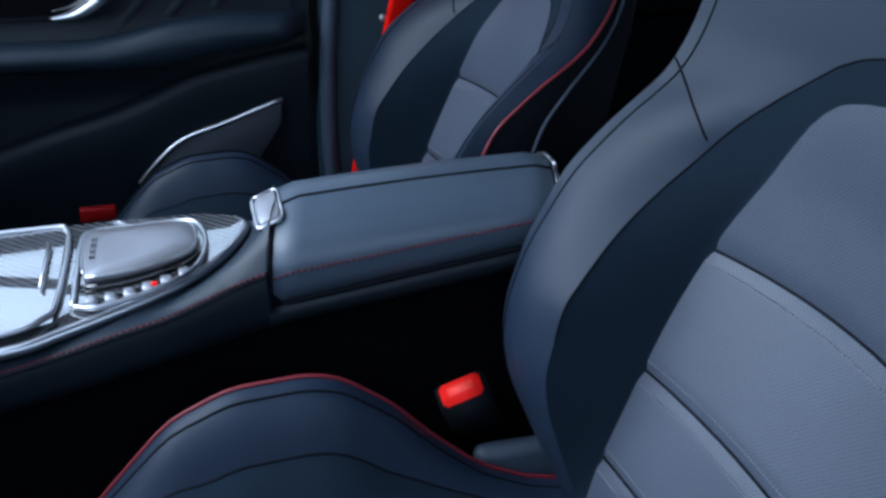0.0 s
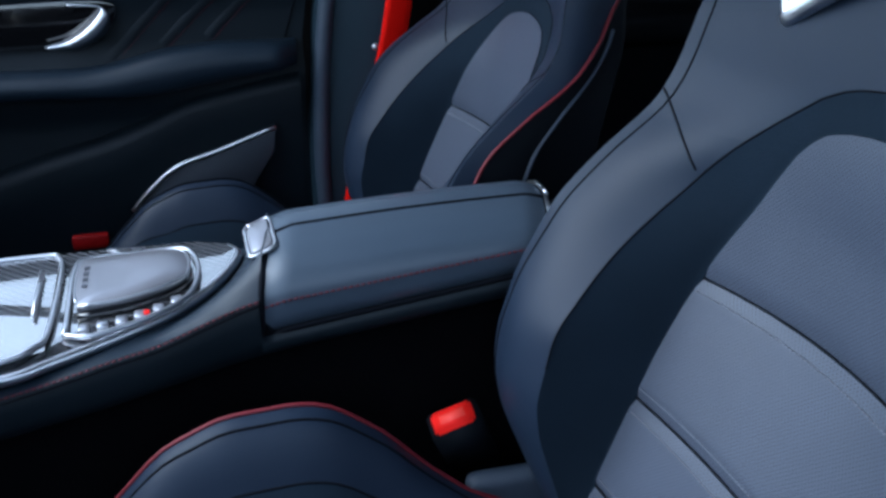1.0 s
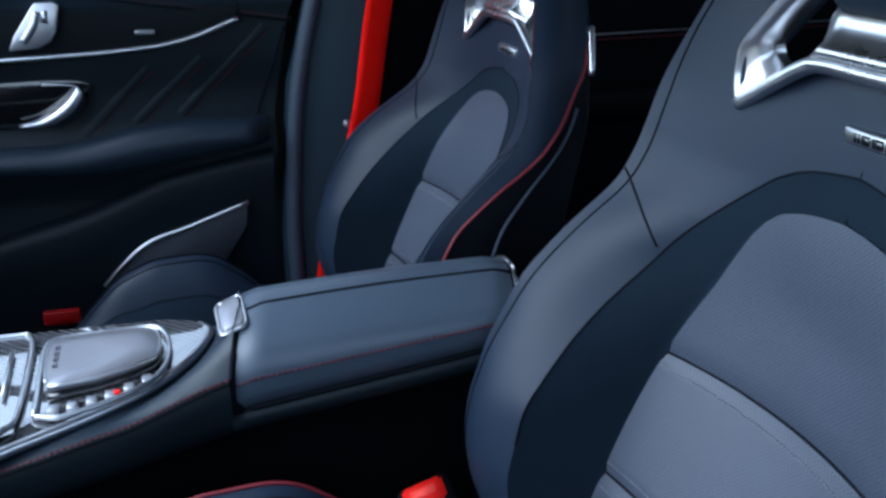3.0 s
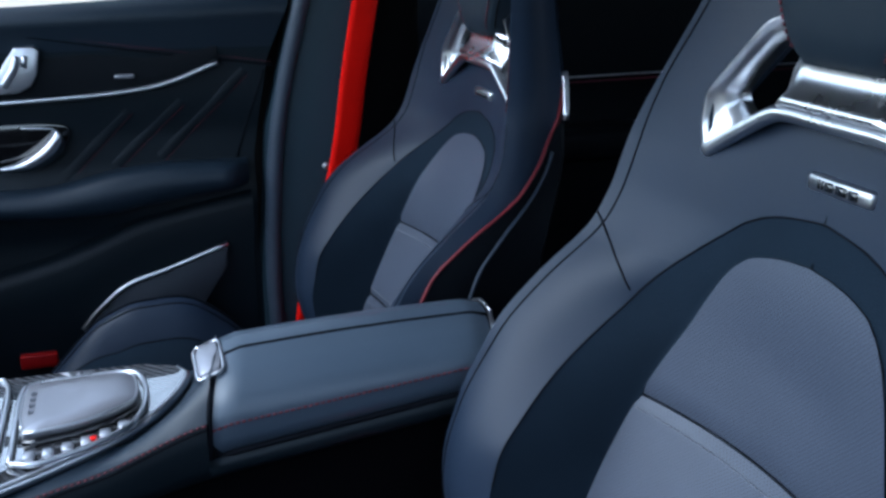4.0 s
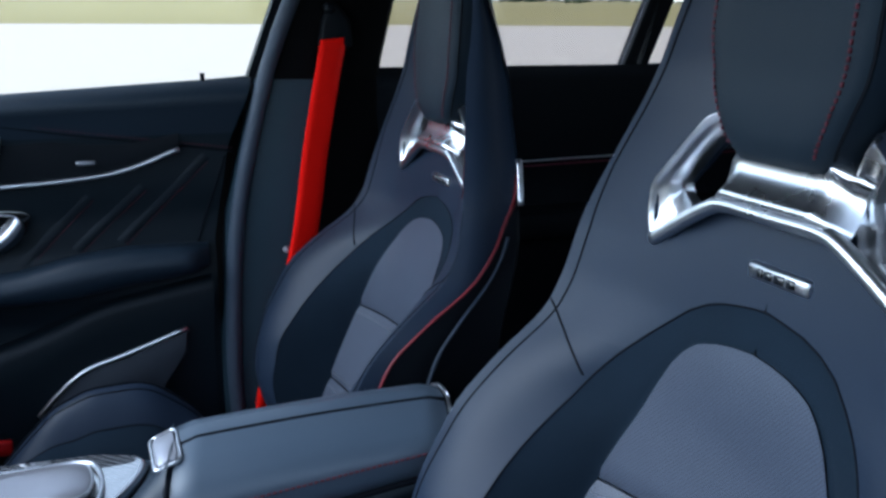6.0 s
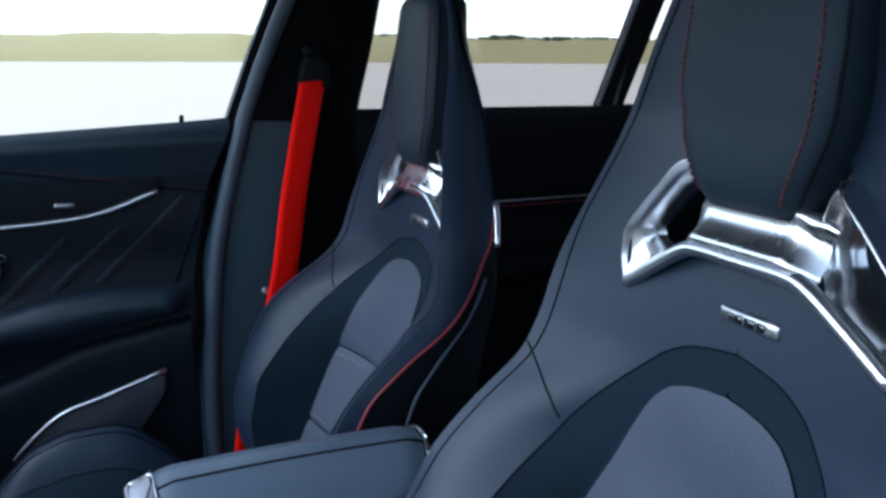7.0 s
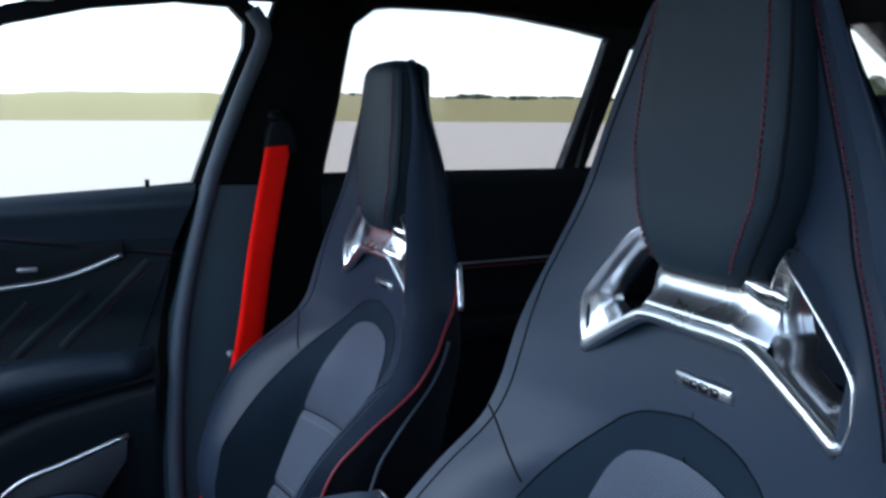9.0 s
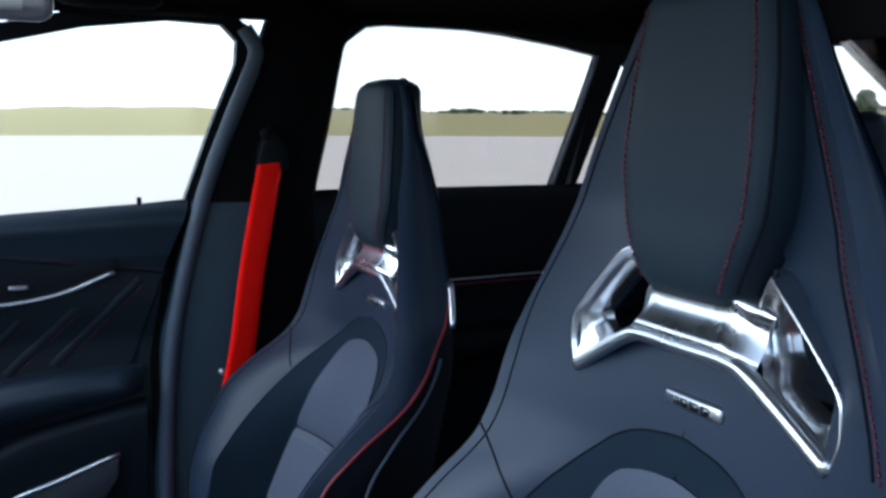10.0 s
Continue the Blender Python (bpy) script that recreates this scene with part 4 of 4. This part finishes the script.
# ---- red seat belt on the pillar ----
def seat_belt():
    b = thing("seat_belt", (-0.12, 1.06, 0.2), "bright red seat belt hanging on the pillar", "seat belt")
    line = smooth_line([(-0.086, 1.060, 1.000), (-0.107, 1.055, 0.90), (-0.126, 1.050, 0.80), (-0.149, 1.045, 0.66), (-0.188, 1.045, 0.52), (-0.216, 1.05, 0.39), (-0.225, 1.06, 0.28), (-0.23, 1.075, 0.16)], 40)
    w = Vector((0.0245, 0.008, 0.002))
    rows = [[p - w, p - w * 0.5 - Vector((0, 0.0012, 0)), p + w * 0.5 - Vector((0, 0.0012, 0)), p + w, p + w + Vector((0, 0.0014, 0)), p - w + Vector((0, 0.0014, 0))] for p in line]
    part("webbing", loft(rows, True, True), BELT, b)
    anchor = part("belt_anchor", slab([(-0.110, 1.066, 0.985), (-0.05, 1.066, 0.985), (-0.055, 1.066, 1.03), (-0.082, 1.066, 1.065), (-0.102, 1.066, 1.03)], (0, 0.024, 0), 0.006), PLASTIC, b, "black belt guide")
    part("anchor_bolt", tube([(-0.092, 1.068, 1.050), (-0.092, 1.058, 1.050)], 0.010, 12), PLASTIC, anchor)
    part("belt_stop", tube([(-0.180, 1.05, 0.645), (-0.180, 1.04, 0.645)], 0.006, 10), GREY, b)
    return b


seat_belt()
near_belt = thing("seat_belt", (0.17, -0.30, 0.2), "bright red seat belt behind the driver seat", "seat belt")
rows = []
for k in range(15):
    z = 0.25 + 0.80 * k / 14
    x = 0.16 + 0.03 * (z - 0.6)
    rows.append([(x - 0.024, -0.30, z), (x + 0.024, -0.30, z), (x + 0.024, -0.2985, z), (x - 0.024, -0.2985, z)])
part("webbing", loft(rows, True, True), BELT, near_belt)


# ---- rear bench, shelf and rear window ----
def rear_bench():
    b = thing("rear_bench", (0.85, 0.38, FLOOR), "black leather rear bench with head restraints", "car seat")
    rows = [[(0.45 + 0.45 * t, y, 0.40 - 0.05 * t - 0.03 * (abs(y - 0.38) / 0.6) ** 4) for y in [-0.25 + 1.26 * k / 12 for k in range(13)]] for t in [i / 8 for i in range(9)]]
    part("cushion", loft(rows), LEATHER, b)
    part("cushion_front", block(0.44, 0.50, -0.25, 1.01, FLOOR, 0.385, 0.02, 3), LEATHER, b)
    rows = [[(0.86 + 0.20 * t - 0.02 * math.cos((y - 0.38) * 9), y, 0.35 + 0.52 * t) for y in [-0.25 + 1.26 * k / 20 for k in range(21)]] for t in [i / 10 for i in range(11)]]
    part("backrest", loft(rows), LEATHER, b)
    part("backrest_top", block(1.02, 1.12, -0.25, 1.01, 0.84, 0.885, 0.018, 3), LEATHER, b)
    for y in (-0.12, 0.935):
        part("head_restraint", block(1.02, 1.11, y - 0.125, y + 0.125, 0.90, 1.097, 0.04, 4), LEATHER, b)
        for s in (-0.05, 0.05):
            part("post", tube([(1.07, y + s, 0.87), (1.07, y + s, 0.92)], 0.006, 8), CHROME, b)
    return b


rear_bench()
structure("shelf", block(1.12, 1.75, -0.35, 1.13, 0.84, 0.87, 0.01), LINER, "black rear parcel shelf")
structure("wall_rear", block(1.72, 1.78, -0.42, 1.19, FLOOR, 0.88, 0.0), LINER, "black rear bulkhead")
rear_win = [(1.74, -0.33, 0.90), (1.74, 1.10, 0.90), (1.18, 1.06, 1.25), (1.18, -0.29, 1.25)]
g = structure("window_rear", slab(rear_win, (0.004, 0, 0.004), 0), PRIVACY, "grey tinted rear window", False)
g.visible_shadow = False
structure("trim_rear", loft([[(0.90, 1.14, 0.2), (0.90, 1.12, 0.93), (0.80, 1.11, 1.20), (0.78, 1.08, 1.27)], [(1.15, 1.15, 0.2), (1.12, 1.13, 0.92), (1.02, 1.11, 1.24), (1.0, 1.07, 1.29)]]), LINER, "black rear pillar trim")
structure("wall_rear_side", block(1.10, 1.75, 1.12, 1.16, 0.2, 0.92, 0.0), LINER, "black trim beside the luggage space")
g = structure("window_rear_side", slab([(1.13, 1.13, 0.93), (1.74, 1.13, 0.93), (1.66, 1.11, 1.27), (1.05, 1.11, 1.25)], (0, 0.004, 0), 0), PRIVACY, "grey tinted rear side window", False)
g.visible_shadow = False
structure("trim_rear_near", loft([[(0.95, -0.40, 0.2), (0.95, -0.38, 0.93), (0.85, -0.35, 1.20), (0.83, -0.3, 1.27)], [(1.75, -0.40, 0.2), (1.75, -0.34, 0.90), (1.27, -0.18, 1.22), (1.22, -0.15, 1.29)]]), LINER, "black rear pillar trim")
structure("wall_pillar_near", loft([[(0.12 + 0.1 * k / 10, -0.42, 0.12 + 1.14 * k / 10), (0.12 + 0.1 * k / 10, -0.38, 0.12 + 1.14 * k / 10), (0.30 + 0.1 * k / 10, -0.38, 0.12 + 1.14 * k / 10), (0.30 + 0.1 * k / 10, -0.42, 0.12 + 1.14 * k / 10)] for k in range(11)], True, True), PLASTIC, "black pillar behind the driver door")
structure("wall_near", block(0.28, 1.75, -0.44, -0.39, 0.12, 0.93, 0.0), PLASTIC, "black rear door on the driver side")

# sill and open door, out of view, added to cut light from the doorway
structure("wall_sill", block(-1.3, 0.30, -0.46, -0.38, 0.02, 0.34, 0.02, 2), PLASTIC, "black door sill on the driver side")
structure("wall_door_open", block(-1.02, -0.95, -1.28, -0.46, 0.10, 0.93, 0.02, 2), PAINT, "unseen open driver door, added to block side light")

# unseen, added to keep low sky light off the lower cabin
structure("wall_driver_side", block(-1.9, 3.2, -1.50, -1.30, -0.25, 1.02, 0.01), LINER, "added unseen wall that blocks low side light")

# ---- front of the cabin: dashboard, mirror, screen pillar ----
structure("dashboard", loft([[(x, y, z) for y in (-0.35, -0.1, 0.38, 0.86, 1.12)] for x, z in ((-1.05, 0.2), (-1.02, 0.55), (-1.08, 0.78), (-1.2, 0.86), (-1.7, 0.84))]), PLASTIC, "black dashboard under the windscreen")
mirror = thing("rear_view_mirror", (-0.60, 0.40, 1.2), "black framed rear view mirror under the roof", "mirror")
part("mirror_housing", block(-0.66, -0.442, 0.42, 0.452, 1.163, 1.228, 0.014, 4), GREY, mirror, "grey rounded housing")
part("mirror_glass", block(-0.645, -0.470, 0.4175, 0.4205, 1.171, 1.220, 0.001), CHROME, mirror, "mirror glass")
part("stem", tube([(-0.56, 0.44, 1.22), (-0.60, 0.44, 1.29), (-0.66, 0.44, 1.33)], 0.01, 8), PLASTIC, mirror)
grab = thing("grab_handle", (-0.35, 1.06, 1.26), "black grab handle above the door", "handle")
part("grip", tube(smooth_line([(-0.42, 1.075, 1.268), (-0.40, 1.05, 1.256), (-0.35, 1.045, 1.253), (-0.28, 1.045, 1.256), (-0.26, 1.075, 1.268)], 24), 0.007, 8), PLASTIC, grab)

# ---- airfield ----
rows = [[(x, y, -0.25) for y in (-3000, -60, 0, 60, 140, 400, 3000)] for x in (-3000, -300, -60, 0, 60, 300, 3000)]
structure("ground", loft(rows), CONCRETE, "pale concrete airfield reaching the horizon")
rows = []
for i in range(181):
    a = radians(-35 + 1.3 * i * 0.75)
    dx, dy = math.sin(a), math.cos(a)
    h = 4.0 + 1.0 * noise.noise((i * 0.13, 0.4, 0)) + 0.35 * noise.noise((i * 0.7, 2.0, 0)) + (1.2 if i < 42 else 0.0) * max(0, 1 - abs(i - 20) / 22)
    rows.append([(dx * r, dy * r, -0.25 + h * k) for r, k in ((140, 0.0), (150, 0.15), (160, 0.7), (175, 1.0), (260, 0.9), (400, 0.0))])
tagged(structure("grass_bank", loft(rows), GRASS, "low dry grass bank along the airfield"), category="grass bank")


# ---- low hedge along the top of the bank ----
bm = bmesh.new()
for k in range(900):
    a = radians(random.uniform(4.0, 62.0))
    r = random.uniform(172, 186)
    tall = 0.25 + 0.55 * max(0.0, noise.noise((math.degrees(a) * 0.35, 7.0, 0))) + random.uniform(0, 0.25)
    top = 3.45 + 0.9 * noise.noise((math.degrees(a) * 0.13, 0.4, 0))
    m = Matrix.Translation((r * math.sin(a), r * math.cos(a), top + tall * 0.3)) @ Euler((random.random() * 3, random.random() * 3, 0)).to_matrix().to_4x4() @ Matrix.Diagonal((tall * 1.5, tall * 1.3, tall, 1))
    bmesh.ops.create_icosphere(bm, subdivisions=1, radius=1.0, matrix=m)
tagged(part("hedge", bm, FOLIAGE, None, "", False), "dark green hedge along the grass bank", "hedge", kind="stuff")


# ---- trees beyond the bank ----
def tree(at, h):
    t = thing("tree", at, "dark leafy tree on the far bank", "tree", "far trees")
    x, y, z = at
    part("trunk", tube([(x, y, z - 1), (x + 0.1, y, z + h * 0.3), (x, y + 0.2, z + h * 0.6)], 0.25, 7), PLASTIC, t)
    bm = bmesh.new()
    for k in range(160):
        a, r = random.uniform(0, 6.28), random.uniform(0, 1) ** 0.5
        q = random.uniform(0.18, 1.0)
        w = h * 0.36 * (1 - abs(q - 0.5)) * r
        c = Vector((x + w * math.cos(a), y + w * math.sin(a), z + h * q))
        m = Matrix.Translation(c) @ Euler((random.random() * 3, random.random() * 3, 0)).to_matrix().to_4x4() @ Matrix.Scale(h * random.uniform(0.07, 0.13), 4)
        bmesh.ops.create_icosphere(bm, subdivisions=1, radius=1.0, matrix=m)
    part("crown", bm, FOLIAGE, t, smooth=False)
    return t


for deg, r, h in ((46.5, 160, 4.5), (49.0, 165, 5.5), (51.0, 160, 6.5), (53.0, 165, 5.0)):
    tree((r * math.sin(radians(deg)), r * math.cos(radians(deg)), 2.0), h)
